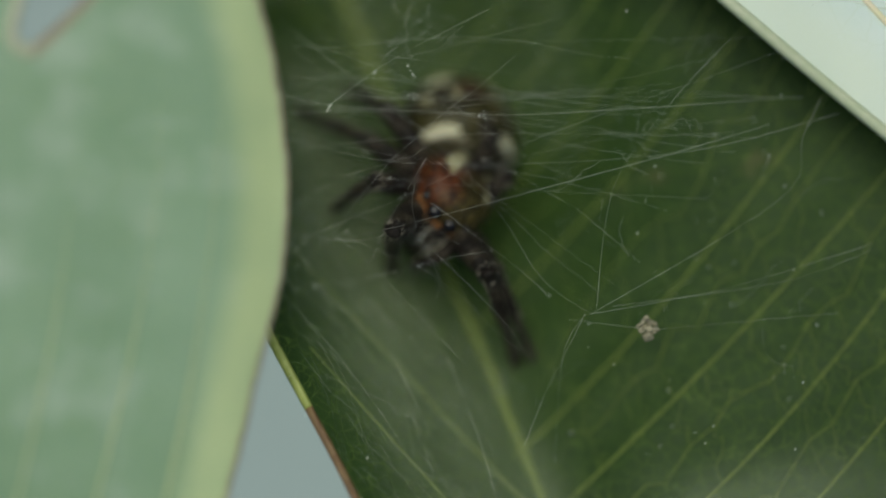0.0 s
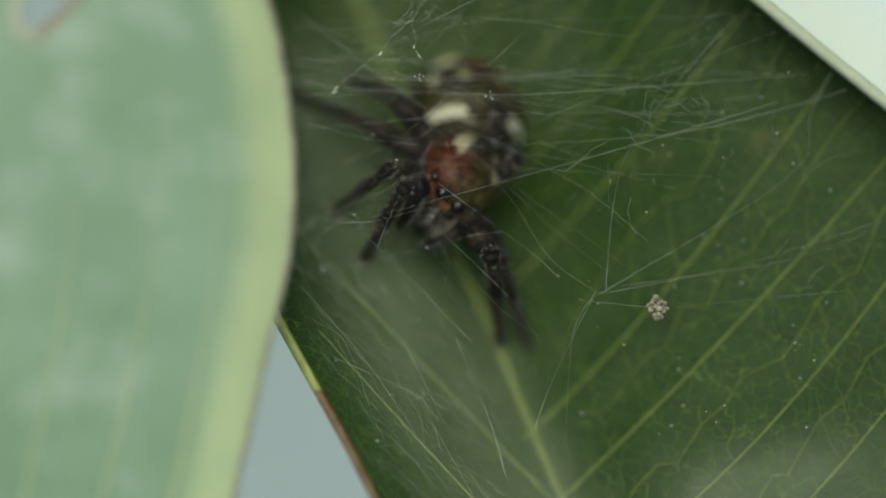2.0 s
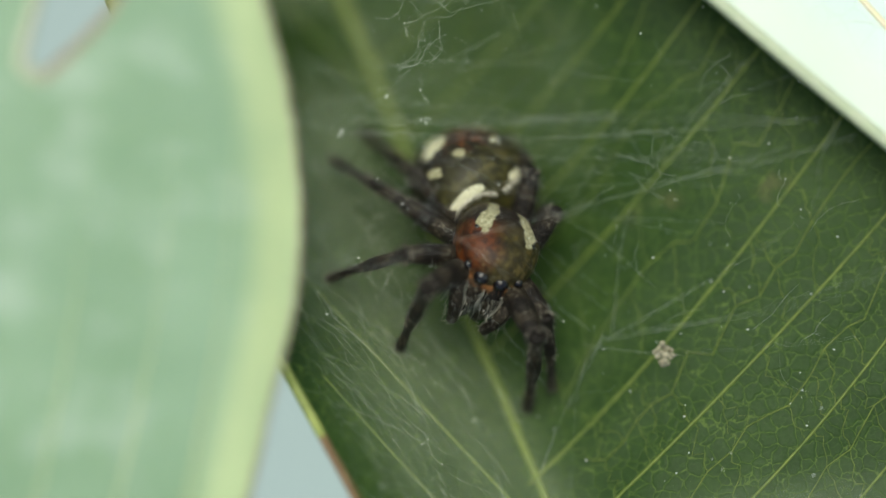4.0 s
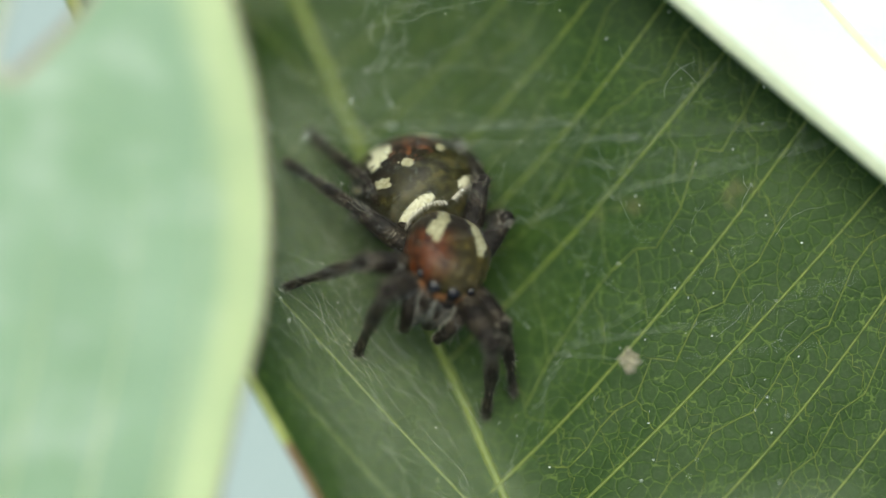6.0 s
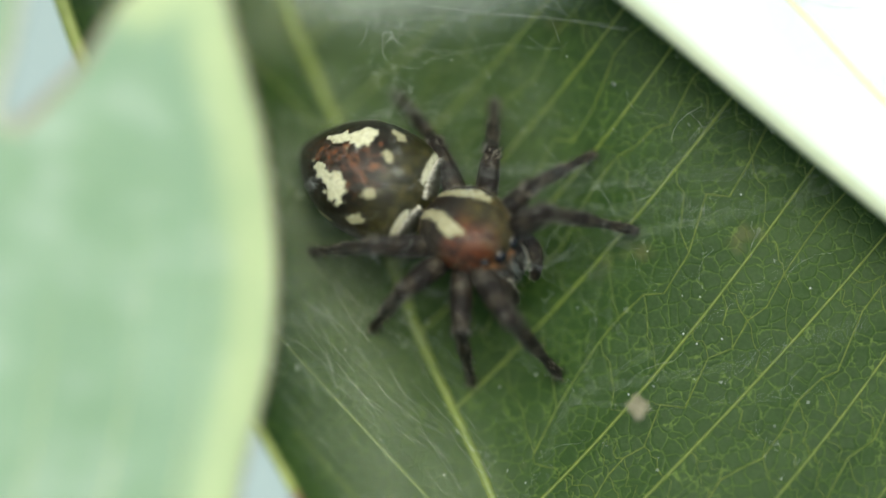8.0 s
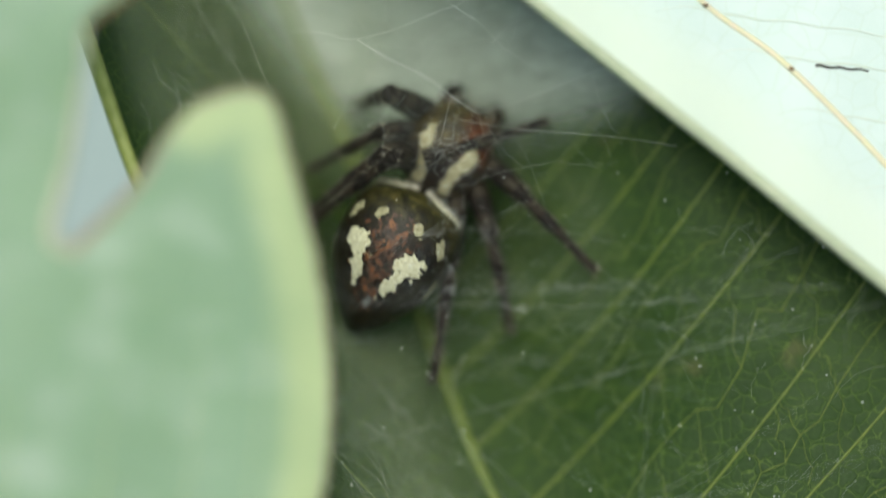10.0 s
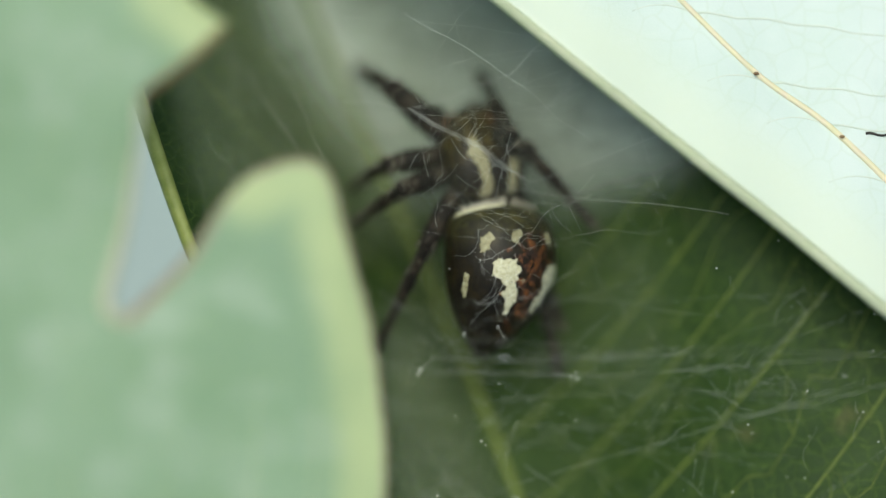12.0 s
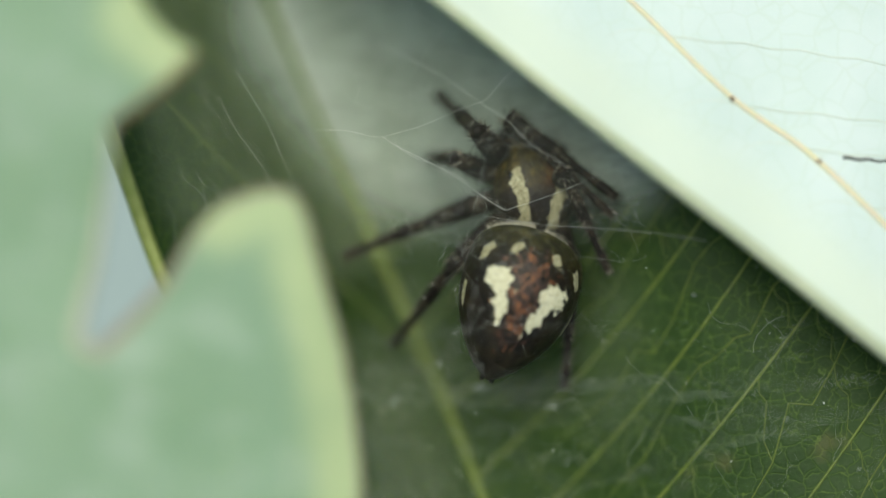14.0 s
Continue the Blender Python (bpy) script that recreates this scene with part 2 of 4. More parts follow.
M_RIGHT_RIB = rib_material("cream_rib", (0.80, 0.78, 0.48), (0.82, 0.72, 0.56), 0.5, 0.2)
M_ABDOMEN = abdomen_material()
M_RUST = cuticle_material("rust_scales", [(0.38, (0.010, 0.005, 0.002)), (0.50, (0.045, 0.015, 0.004)), (0.60, (0.17, 0.055, 0.010)), (0.78, (0.32, 0.14, 0.03))], 0.5, 3.0)
M_WHITE = cuticle_material("cream_scales", [(0.25, (0.34, 0.30, 0.15)), (0.5, (0.58, 0.56, 0.38)), (0.75, (0.74, 0.72, 0.56))], 0.6, 7.0)
M_DULL = cuticle_material("dull_cream_scales", [(0.25, (0.10, 0.085, 0.035)), (0.5, (0.30, 0.28, 0.16)), (0.75, (0.50, 0.48, 0.34))], 0.6, 7.0)
M_CARAPACE = carapace_material()
M_LEG = leg_material()
M_HAIR_DARK = plain_material("dark_hair", (0.016, 0.013, 0.008), 0.6)
M_HAIR_GOLD = plain_material("golden_hair", (0.17, 0.13, 0.045), 0.4)
M_HAIR_WHITE = plain_material("white_hair", (0.66, 0.62, 0.50), 0.5)
M_HAIR_PALE = plain_material("pale_leg_hair", (0.34, 0.31, 0.24), 0.5)
M_HAIR_ORANGE = plain_material("orange_hair", (0.34, 0.15, 0.05), 0.5)
M_EYE = plain_material("eye_black", (0.008, 0.007, 0.008), 0.06, 0.0, 3, 0.1)
M_SILK = silk_material("silk", (0.86, 0.88, 0.86))
M_VEIL = silk_material("silk_veil", (0.79, 0.90, 0.80), [(0.30, grey(0.30)), (0.5, grey(0.70)), (0.68, grey(0.96))], 0.30, (0.25, 2.2, 1))
# pale film that paints the sky's gloss onto the lower right of the leaf
M_LEAF_SHEEN = silk_material("leaf_sheen", (0.74, 0.86, 0.60), [(0.34, grey(0.07)), (0.56, grey(0.20)), (0.78, grey(0.42))], 0.5, (0.3, 2.5, 1))
# silk mat on the fold, also used to lighten shaded leaf
M_MAT_HAZE = silk_material("silk_mat_haze", (0.74, 0.84, 0.56), [(0.34, grey(0.08)), (0.56, grey(0.26)), (0.78, grey(0.50))], 0.5, (0.3, 2.5, 1))
M_HAZE_FILM = silk_material("haze_film", (0.74, 0.86, 0.60), [(0.36, grey(0.01)), (0.54, grey(0.08)), (0.76, grey(0.22))], 0.4, (0.3, 2.5, 1))
M_HAZE = silk_material("silk_haze", (0.72, 0.84, 0.68), [(0.36, grey(0.0)), (0.56, grey(0.03)), (0.8, grey(0.09))], 0.5, (0.3, 2.5, 1))
M_CRUMB = plain_material("crumb", (0.44, 0.40, 0.27), 0.8, 0, 6, 0.6)
M_GROUND = plain_material("ground_litter", (0.34, 0.42, 0.41), 0.9, 0, 0.004, 0.25)


# ---- small builders ----
def smooth(me):
    me.polygons.foreach_set("use_smooth", [True] * len(me.polygons))
    return me


def mesh(name, verts, faces, mat, flat=False):
    me = bpy.data.meshes.new(name)
    me.from_pydata([(x * MM, y * MM, z * MM) for x, y, z in verts], [], faces)
    me.materials.append(mat)
    me.update()
    return me if flat else smooth(me)


def part(name, verts, faces, mat, parent, label="", flat=False):
    ob = new(name, mesh(name, verts, faces, mat, flat))
    ob.parent = parent
    return tagged(ob, label)


def place(ax, ay, z):
    """The point at height z that lies behind (ax, ay) of the level z = 0, as seen from the lens over the origin."""
    k = 1 - z / EYE
    return ax * k, ay * k, z


def spline(points, closed=False, steps=10):
    """A smooth line (Catmull-Rom) through a few points of any dimension."""
    p = [np.array(q, float) for q in points]
    n = len(p)
    out = []
    for i in range(n if closed else n - 1):
        if closed:
            a, b, c, d = p[i - 1], p[i], p[(i + 1) % n], p[(i + 2) % n]
        else:
            a, b, c, d = p[max(i - 1, 0)], p[i], p[i + 1], p[min(i + 2, n - 1)]
        for k in range(steps):
            t = k / steps
            out.append(0.5 * (2 * b + (c - a) * t + (2 * a - 5 * b + 4 * c - d) * t * t + (3 * b - a - 3 * c + d) * t ** 3))
    if not closed:
        out.append(p[-1])
    return out


def tube(path, radii, sides=8, caps=True, flat=1.0):
    """Verts and faces of a tube along a path; flat squeezes it in z."""
    verts, faces = [], []
    path = [Vector(p) for p in path]
    n = len(path)
    up = Vector((0, 0, 1))
    for i, p in enumerate(path):
        d = (path[min(i + 1, n - 1)] - path[max(i - 1, 0)]).normalized()
        if abs(d.dot(up)) > 0.95:
            up = Vector((0, 1, 0)) if abs(d.y) < 0.9 else Vector((1, 0, 0))
        s = d.cross(up).normalized()
        w = s.cross(d).normalized()
        r = radii(i / max(n - 1, 1)) if callable(radii) else radii
        for k in range(sides):
            a = 2 * math.pi * k / sides
            verts.append(p + s * (r * math.cos(a)) + w * (r * flat * math.sin(a)))
    for i in range(n - 1):
        for k in range(sides):
            j = (k + 1) % sides
            faces.append((i * sides + k, i * sides + j, (i + 1) * sides + j, (i + 1) * sides + k))
    if caps:
        faces.append(tuple(reversed(range(sides))))
        faces.append(tuple((n - 1) * sides + k for k in range(sides)))
    return [tuple(v) for v in verts], faces


def join(*pieces):
    verts, faces = [], []
    for v, f in pieces:
        o = len(verts)
        verts += v
        faces += [tuple(i + o for i in q) for q in f]
    return verts, faces


def ball(cx, cy, cz, rx, ry, rz, seg=20, rings=12, bulge=None):
    verts, faces = [], []
    for i in range(rings + 1):
        th = math.pi * i / rings
        for k in range(seg):
            ph = 2 * math.pi * k / seg
            x, y, z = math.cos(th), math.sin(th) * math.cos(ph), math.sin(th) * math.sin(ph)
            if bulge:
                x, y, z = bulge(x, y, z)
            verts.append((cx + rx * x, cy + ry * y, cz + rz * z))
    for i in range(rings):
        for k in range(seg):
            j = (k + 1) % seg
            faces.append((i * seg + k, (i + 1) * seg + k, (i + 1) * seg + j, i * seg + j))
    return verts, faces


def inside(x, y, poly):
    """Which of the points (arrays) lie inside the polygon."""
    r = np.zeros(x.shape, bool)
    px, py = poly[:, 0], poly[:, 1]
    qx, qy = np.roll(px, 1), np.roll(py, 1)
    for ax, ay, bx, by in zip(px, py, qx, qy):
        if ay != by:
            r ^= ((ay > y) != (by > y)) & (x < (bx - ax) * (y - ay) / (by - ay) + ax)
    return r


def blade(outline, height, cell, thick):
    """A leaf blade: a fine net inside the outline, its rim drawn onto it, with an upper and a lower face."""
    poly = np.array(outline)
    x0, y0 = poly.min(0) - cell
    x1, y1 = poly.max(0) + cell
    nx, ny = int((x1 - x0) / cell) + 1, int((y1 - y0) / cell) + 1
    gx, gy = np.meshgrid(x0 + cell * np.arange(nx + 1), y0 + cell * np.arange(ny + 1), indexing="ij")
    keep = inside(gx[:-1, :-1] + cell / 2, gy[:-1, :-1] + cell / 2, poly)
    use = {}
    quads = []
    for i, j in zip(*np.nonzero(keep)):
        q = []
        for a, b in ((i, j), (i + 1, j), (i + 1, j + 1), (i, j + 1)):
            if (a, b) not in use:
                use[(a, b)] = len(use)
            q.append(use[(a, b)])
        quads.append(tuple(q))
    count = {}
    for q in quads:
        for k in range(4):
            e = (q[k], q[(k + 1) % 4])
            count[e] = 1
    rim = [e for e in count if (e[1], e[0]) not in count]
    pts = np.array([(gx[a], gy[a]) for a in use])
    for v in {i for e in rim for i in e}:
        d = np.hypot(*(poly - pts[v]).T)
        pts[v] = poly[int(np.argmin(d))]
    n = len(pts)
    verts = []
    for drop in (0.0, thick):
        for ax, ay in pts:
            verts.append(place(ax, ay, height(ax, ay) - drop))
    faces = quads + [tuple(i + n for i in reversed(q)) for q in quads]
    faces += [(b, a, a + n, b + n) for a, b in rim]
    return verts, faces


def on(height, line, lift=0.0):
    return [place(x, y, height(x, y) + lift) for x, y in line]


# ---- the ground far below ----
def build_ground():
    s = 2.0e6
    ob = new("ground", mesh("ground", [(-s, -s, -900), (s, -s, -900), (s, s, -900), (-s, s, -900)], [(0, 1, 2, 3)], M_GROUND))
    tagged(ob, "grey leaf-littered ground far below the leaves", "ground", kind="structure")


# ---- heights of the three leaves ----
def step(a, b, x):
    k = min(max((x - a) / (b - a), 0.0), 1.0)
    return k * k * (3 - 2 * k)


def z_main(x, y):
    """A hollow along the midrib that sinks away upwards, between a steep left flank and a flatter right one."""
    u = (x + 1.42 + 0.41 * y) * 0.925
    fold = math.sqrt(u * u + 0.5) - 0.7
    wave = 0.05 * math.sin(1.7 * (y - 0.9 * x) + 0.6 * math.sin(0.5 * x)) * min(abs(u) * 0.25, 1.0)
    sink = 3.2 * math.tanh(y / 8.0) if y > 0 else 0.38 * y
    if u < 0:
        return (0.80 + 0.22 * step(3, 9, y)) * fold - sink * (1 - 0.5 * step(1.0, 5.0, -u) * step(0, 8, y)) + wave
    k = step(2.0, 11.5, u)
    return (1 - k) * (2.4 * math.tanh(fold / 8.0) - sink) + k * (3.4 - 0.12 * y) + wave


def z_left(x, y):
    roll = math.exp(-((x + 6.2) / 1.4) ** 2)
    return 10.4 + 0.20 * (-6 - x) + 0.02 * y - 0.5 * roll + 0.15 * math.sin(0.5 * y + 0.4 * x)


def z_right(x, y):
    d = (x - 7.87) * 0.66 + (y - 8.99) * 0.75          # way in from the margin
    d = max(d, 0.0)
    return 6.6 - 2.4 * (1 - math.exp(-d / 4.0)) - 0.02 * d + 0.06 * math.sin(1.3 * x)


def rib(name, height, line, r0, r1, mat, parent, lift=0.0, flat=0.6, label=""):
    path = on(height, line, lift)
    v, f = tube(path, lambda t: r0 + (r1 - r0) * t, 6, True, flat)
    return part(name, v, f, mat, parent, label)


def soft_rim(ob, line, width):
    """How near each point of a blade lies to its margin: 1 on it, 0 further in than width."""
    line = np.array(line)
    at = ob.data.attributes.new("rim", "FLOAT_COLOR", "POINT")
    for v, a in zip(ob.data.vertices, at.data):
        k = 1 / (1 - v.co.z / MM / EYE) / MM
        d = float(np.hypot(line[:, 0] - v.co.x * k, line[:, 1] - v.co.y * k).min()) / width
        d = min(1.5 * (1 - min(d, 1.0)), 1.0)
        d = d * d * (3 - 2 * d)
        a.color = (d, d, d, 1)


def lateral(x0, y0, a, c, reach, sign=1.0):
    """A side rib: rises from the midrib at (x0, y0), ever steeper."""
    return [(x0 + sign * s, y0 + a * s + c * s * s) for s in np.linspace(-0.3, reach, 27)]


def build_main_leaf():
    leaf = tagged(new("leaf"), "dark green leaf folded along its yellow midrib, spun with silk", "leaf")
    edge = spline([(-15.5, 15.5), (-15.0, 13.9), (-13.1, 8.3), (-10.8, 3.0), (-7.96, -2.7), (-4.4, -9.1), (-1.6, -14.5), (2.2, -20.5), (7.0, -23.5),
                   (12.5, -20.5), (18.5, -12.0), (21.0, 0.0), (19.0, 12.0), (12.0, 21.0), (3.0, 26.5), (-6.0, 29.0), (-11.5, 25.5), (-14.5, 20.0)], True, 24)
    v, f = blade(edge, z_main, 0.16, 0.22)
    part("blade", v, f, M_TOP, leaf)
    mid = [(-1.42 - 0.41 * y + 0.12 * math.sin(y * 0.3) - 0.3 * step(-6, -1, y), y) for y in np.linspace(24, -21, 90)]
    path = [place(x, y, z_main(x, y) - 0.04 + 0.5 * step(3, 13, y)) for x, y in mid]
    v, f = tube(path, lambda t: 0.32 - 0.30 * t + 0.12 * t * t, 8, True, 0.8)
    part("midrib", v, f, M_RIB, leaf, "yellow-green midrib")
    laterals = ((23.0, 0.9, 0.030, 9), (20.0, 0.9, 0.030, 11), (17.3, 0.88, 0.030, 12), (14.4, 0.88, 0.03, 13), (11.6, 0.86, 0.03, 14), (8.9, 0.86, 0.032, 14), (6.3, 0.85, 0.033, 14),
                (3.7, 0.85, 0.033, 14), (1.2, 0.85, 0.033, 14), (-1.2, 0.85, 0.033, 14), (-4.0, 0.95, 0.0185, 15),
                (-8.4, 0.95, 0.0225, 15), (-10.9, 0.93, 0.010, 16), (-13.8, 0.65, 0.035, 15), (-16.8, 0.70, 0.030, 13))
    border = np.array(edge)

    def within(line):
        pts = np.array(line)
        return [p for p, ok in zip(line, inside(pts[:, 0], pts[:, 1], border)) if ok]

    for y0, a, c, reach in laterals:
        line = within(lateral(-1.42 - 0.41 * y0, y0, a, c, reach))
        if len(line) > 4:
            rib("side_rib", z_main, line, 0.062, 0.035, M_RIB, leaf, 0.015, 0.9)
    # the net of small veins between the side ribs
    rnd = random.Random(21)
    pieces = []

    def vein(points, r):
        line = within(points)
        if len(line) > 1:
            pieces.append(tube(on(z_main, line, 0.012), r, 4, False, 0.8))

    for (ya, aa, ca, ra), (yb, ab, cb, rb) in zip(laterals, laterals[1:]):
        xa, xb = -1.42 - 0.41 * ya, -1.42 - 0.41 * yb

        def between(x, k):
            top = ya + aa * (x - xa) + ca * (x - xa) ** 2
            low = yb + ab * (x - xb) + cb * (x - xb) ** 2
            return top + (low - top) * k

        x, kinks, k = xb + 0.9, [], 0.5
        while x < xb + 14:
            k = min(max(0.5 + rnd.gauss(0, 0.09), 0.3), 0.7)
            kinks.append((x, k))
            x += rnd.uniform(0.45, 0.95)
        path = [(x, between(x, k)) for x, k in kinks]
        fine = []
        for p, q in zip(path, path[1:]):
            fine += [(p[0] + (q[0] - p[0]) * t, p[1] + (q[1] - p[1]) * t) for t in (0, 0.35, 0.7)]
        vein(fine, 0.024)
        for x, k in kinks:
            for goal in (0.0, 1.0):
                if rnd.random() < 0.5:
                    line = []
                    drift = rnd.uniform(0.3, 1.1) * (1 if goal else -1)
                    for t in np.linspace(0, 1, 7):
                        kk = k + (goal - k) * t
                        xx = x + drift * t + rnd.gauss(0, 0.11) * (0 < t < 1)
                        line.append((xx, between(xx, kk)))
                    vein(line, rnd.uniform(0.010, 0.017))
    v, f = join(*pieces)
    tagged(part("vein_net", v, f, M_RIB, leaf, "fine net of yellow-green veins"), kind="stuff")
    for y0 in (17.0, 10.5, 4.3, -11.6, -16.6):
        x0 = -1.42 - 0.41 * y0
        line = [p for p in lateral(x0, y0, 1.03, 0.004, 11, -1.0) if inside(np.array([p[0]]), np.array([p[1]]), np.array(edge))[0]]
        if len(line) > 4:
            rib("side_rib", z_main, line, 0.07, 0.025, M_RIB, leaf, -0.01, 0.8)
    pts = [p for p in edge]
    green = [p for p in pts[:len(pts) // 2] if p[0] < -5.5]
    dry = [p for p in pts if -5.6 <= p[0] and p[1] < -4.0 and p[0] < 3]
    rib("margin", z_main, green, 0.30, 0.16, M_EDGE, leaf, 0.0, 0.6, "yellow-green margin")
    rib("dry_margin", z_main, dry, 0.15, 0.11, M_BROWN, leaf, 0.0, 1.0, "dry brown margin")
    return leaf


def build_left_leaf():
    leaf = tagged(new("leaf"), "pale green leaf underside with a bite torn from its yellowish margin", "leaf")
    margin = [(-13.6, 17.9), (-11.95, 16.45)]
    bite = [(-13.2, 15.3), (-15.0, 14.0), (-15.2, 12.2), (-15.6, 9.4), (-16.3, 6.5), (-15.5, 5.8), (-14.2, 7.0), (-13.0, 8.3), (-11.9, 10.0), (-10.8, 11.1)]
    lower = [(-9.4, 11.5), (-8.3, 11.1), (-7.6, 8.8), (-6.82, 5.8), (-6.38, 2.8), (-6.26, 0.4), (-6.5, -2.4), (-7.2, -5.3), (-8.0, -8.8), (-9.4, -14.0), (-12.5, -21.0), (-17.0, -27.0)]
    rest = [(-23.0, -28.0), (-29.0, -20.0), (-33.0, -6.0), (-33.0, 9.0), (-30.0, 21.0), (-25.0, 28.0), (-19.5, 27.0), (-15.8, 22.0)]
    def worn(line):
        """Small bites and dents along the lower margin."""
        return [(x - 0.10 * abs(noise.noise((0.9 * y, 0.3 * x, 2.0))) - 0.06 * abs(noise.noise((3.1 * y, x, 5.0))), y) if x > -9.6 else (x, y) for x, y in line]

    edge = worn(spline(margin + bite + lower + rest, True, 30))
    v, f = blade(edge, z_left, 0.17, 0.28)
    low = worn(spline([(-10.9, 11.05)] + lower, False, 24))
    soft_rim(part("blade", v, f, M_LEFT, leaf), low + spline(margin, False, 12), 2.4)
    rib("margin", z_left, [(x - 0.02, y) for x, y in low], 0.13, 0.12, M_PINK, leaf, -0.1, 1.0, "thin tan margin")
    rib("margin", z_left, spline([(-15.8, 22.0)] + margin, False, 12), 0.16, 0.16, M_LEFT_EDGE, leaf, -0.1, 1.0, "thick pale yellow margin")
    rib("bite_edge", z_left, spline(margin[1:] + bite[:2], False, 10), 0.16, 0.13, M_BROWN, leaf, -0.1, 1.0, "dry brown edge of a bite")
    rib("bite_edge", z_left, spline(bite[1:6], False, 10), 0.14, 0.30, M_BITE, leaf, -0.12, 0.8, "pale healed edge of a bite")
    rib("bite_edge", z_left, spline(bite[5:], False, 10), 0.24, 0.13, M_PINK, leaf, -0.12, 0.8, "thin tan edge of a bite")
    for x0, bow in ((-9.9, 1.2), (-12.3, 1.5), (-15.2, 1.3), (-18.5, 1.0), (-22.0, 0.6)):
        line = [(x0 + bow * math.sin((y + 8) * 0.12) - 0.012 * y * y * 0.3, y) for y in np.linspace(5.0, -22, 40)]
        rib("side_rib", z_left, line, 0.03, 0.16, M_LEFT_EDGE, leaf, -0.01, 0.15)
    return leaf


def build_right_leaf():
    leaf = tagged(new("leaf"), "silvery leaf underside with a pink-flecked cream midrib", "leaf")
    lower = [(-10.83, 24.69), (-6.83, 20.99), (-3.03, 18.09), (1.43, 14.39), (5.43, 11.13), (7.95, 9.10), (12.63, 5.18), (15.93, 2.48), (20.17, -1.11), (25.17, -6.31)]
    rest = [(32.17, -8.31), (40.17, -1.81), (42.17, 9.19), (36.17, 20.19), (26.17, 28.19), (13.17, 33.69), (-0.83, 35.19), (-9.83, 31.19), (-12.33, 27.69)]
    edge = spline(lower + rest, True, 18)
    v, f = blade(edge, z_right, 0.2, 0.28)
    low = spline(lower, False, 14)
    soft_rim(part("blade", v, f, M_RIGHT, leaf), low, 3.2)
    rib("margin", z_right, low, 0.22, 0.22, M_RIGHT_EDGE, leaf, -0.1, 1.0, "thick cream margin")
    mid = spline([(-6.0, 27.5), (-0.5, 22.0), (3.8, 17.9), (7.2, 14.5), (9.8, 12.55), (12.5, 9.9), (16.0, 6.2), (22.0, 0.8), (28.0, -5.0)], False, 12)
    rib("midrib", z_right, mid, 0.09, 0.14, M_RIGHT_RIB, leaf, 0.0, 0.8, "cream midrib flecked with pink")
    for k in range(9):
        i = 8 + k * 10
        if i < len(mid):
            x0, y0 = mid[i]
            line = [(x0 + s, y0 - 0.10 * s - 0.006 * s * s + 0.05 * math.sin(3 * s)) for s in np.linspace(0, 15, 30)]
            line = [p for p in line if inside(np.array([p[0]]), np.array([p[1]]), np.array(edge))[0]]
            rib("side_rib", z_right, line, 0.045, 0.025, M_RIGHT_SIDE, leaf, -0.01, 0.7)
            line = [(x0 - 0.75 * s + 0.02 * s * s, y0 + 0.35 * s - 0.10 * s * s) for s in np.linspace(0, 3.2, 16)]
            line = [p for p in line if inside(np.array([p[0]]), np.array([p[1]]), np.array(edge))[0]]
            rib("side_rib", z_right, line, 0.04, 0.02, M_RIGHT_SIDE, leaf, -0.01, 0.7)
    # a dark scratch and two brown scars
    rib("scar", z_right, [(11.15 + s, 12.25 - 0.10 * s + 0.03 * math.sin(9 * s)) for s in np.linspace(0, 1.9, 14)], 0.05, 0.03, M_HAIR_DARK, leaf, 0.03, 0.6, "thin dark scratch")
    for x, y in ((7.25, 14.45), (10.3, 12.15)):
        v, f = ball(*place(x, y, z_right(x, y) + 0.16), 0.10, 0.06, 0.06, 10, 6)
        part("scar", v, f, M_BROWN, leaf, "small brown scar")
    return leaf


# ---- silk ----
def thread(a, b, sag=0.0, wig=0.0, r=0.010, steps=8):
    """A three-sided strand from a to b."""
    a, b = Vector(a), Vector(b)
    ph = random.random() * 6
    path = []
    for i in range(steps + 1):
        t = i / steps
        p = a.lerp(b, t)
        k = math.sin(math.pi * t)
        p += Vector((wig * math.sin(5 * t + ph), wig * math.cos(4 * t + ph), -sag)) * k
        path.append(p)
    return tube(path, r, 3, False)


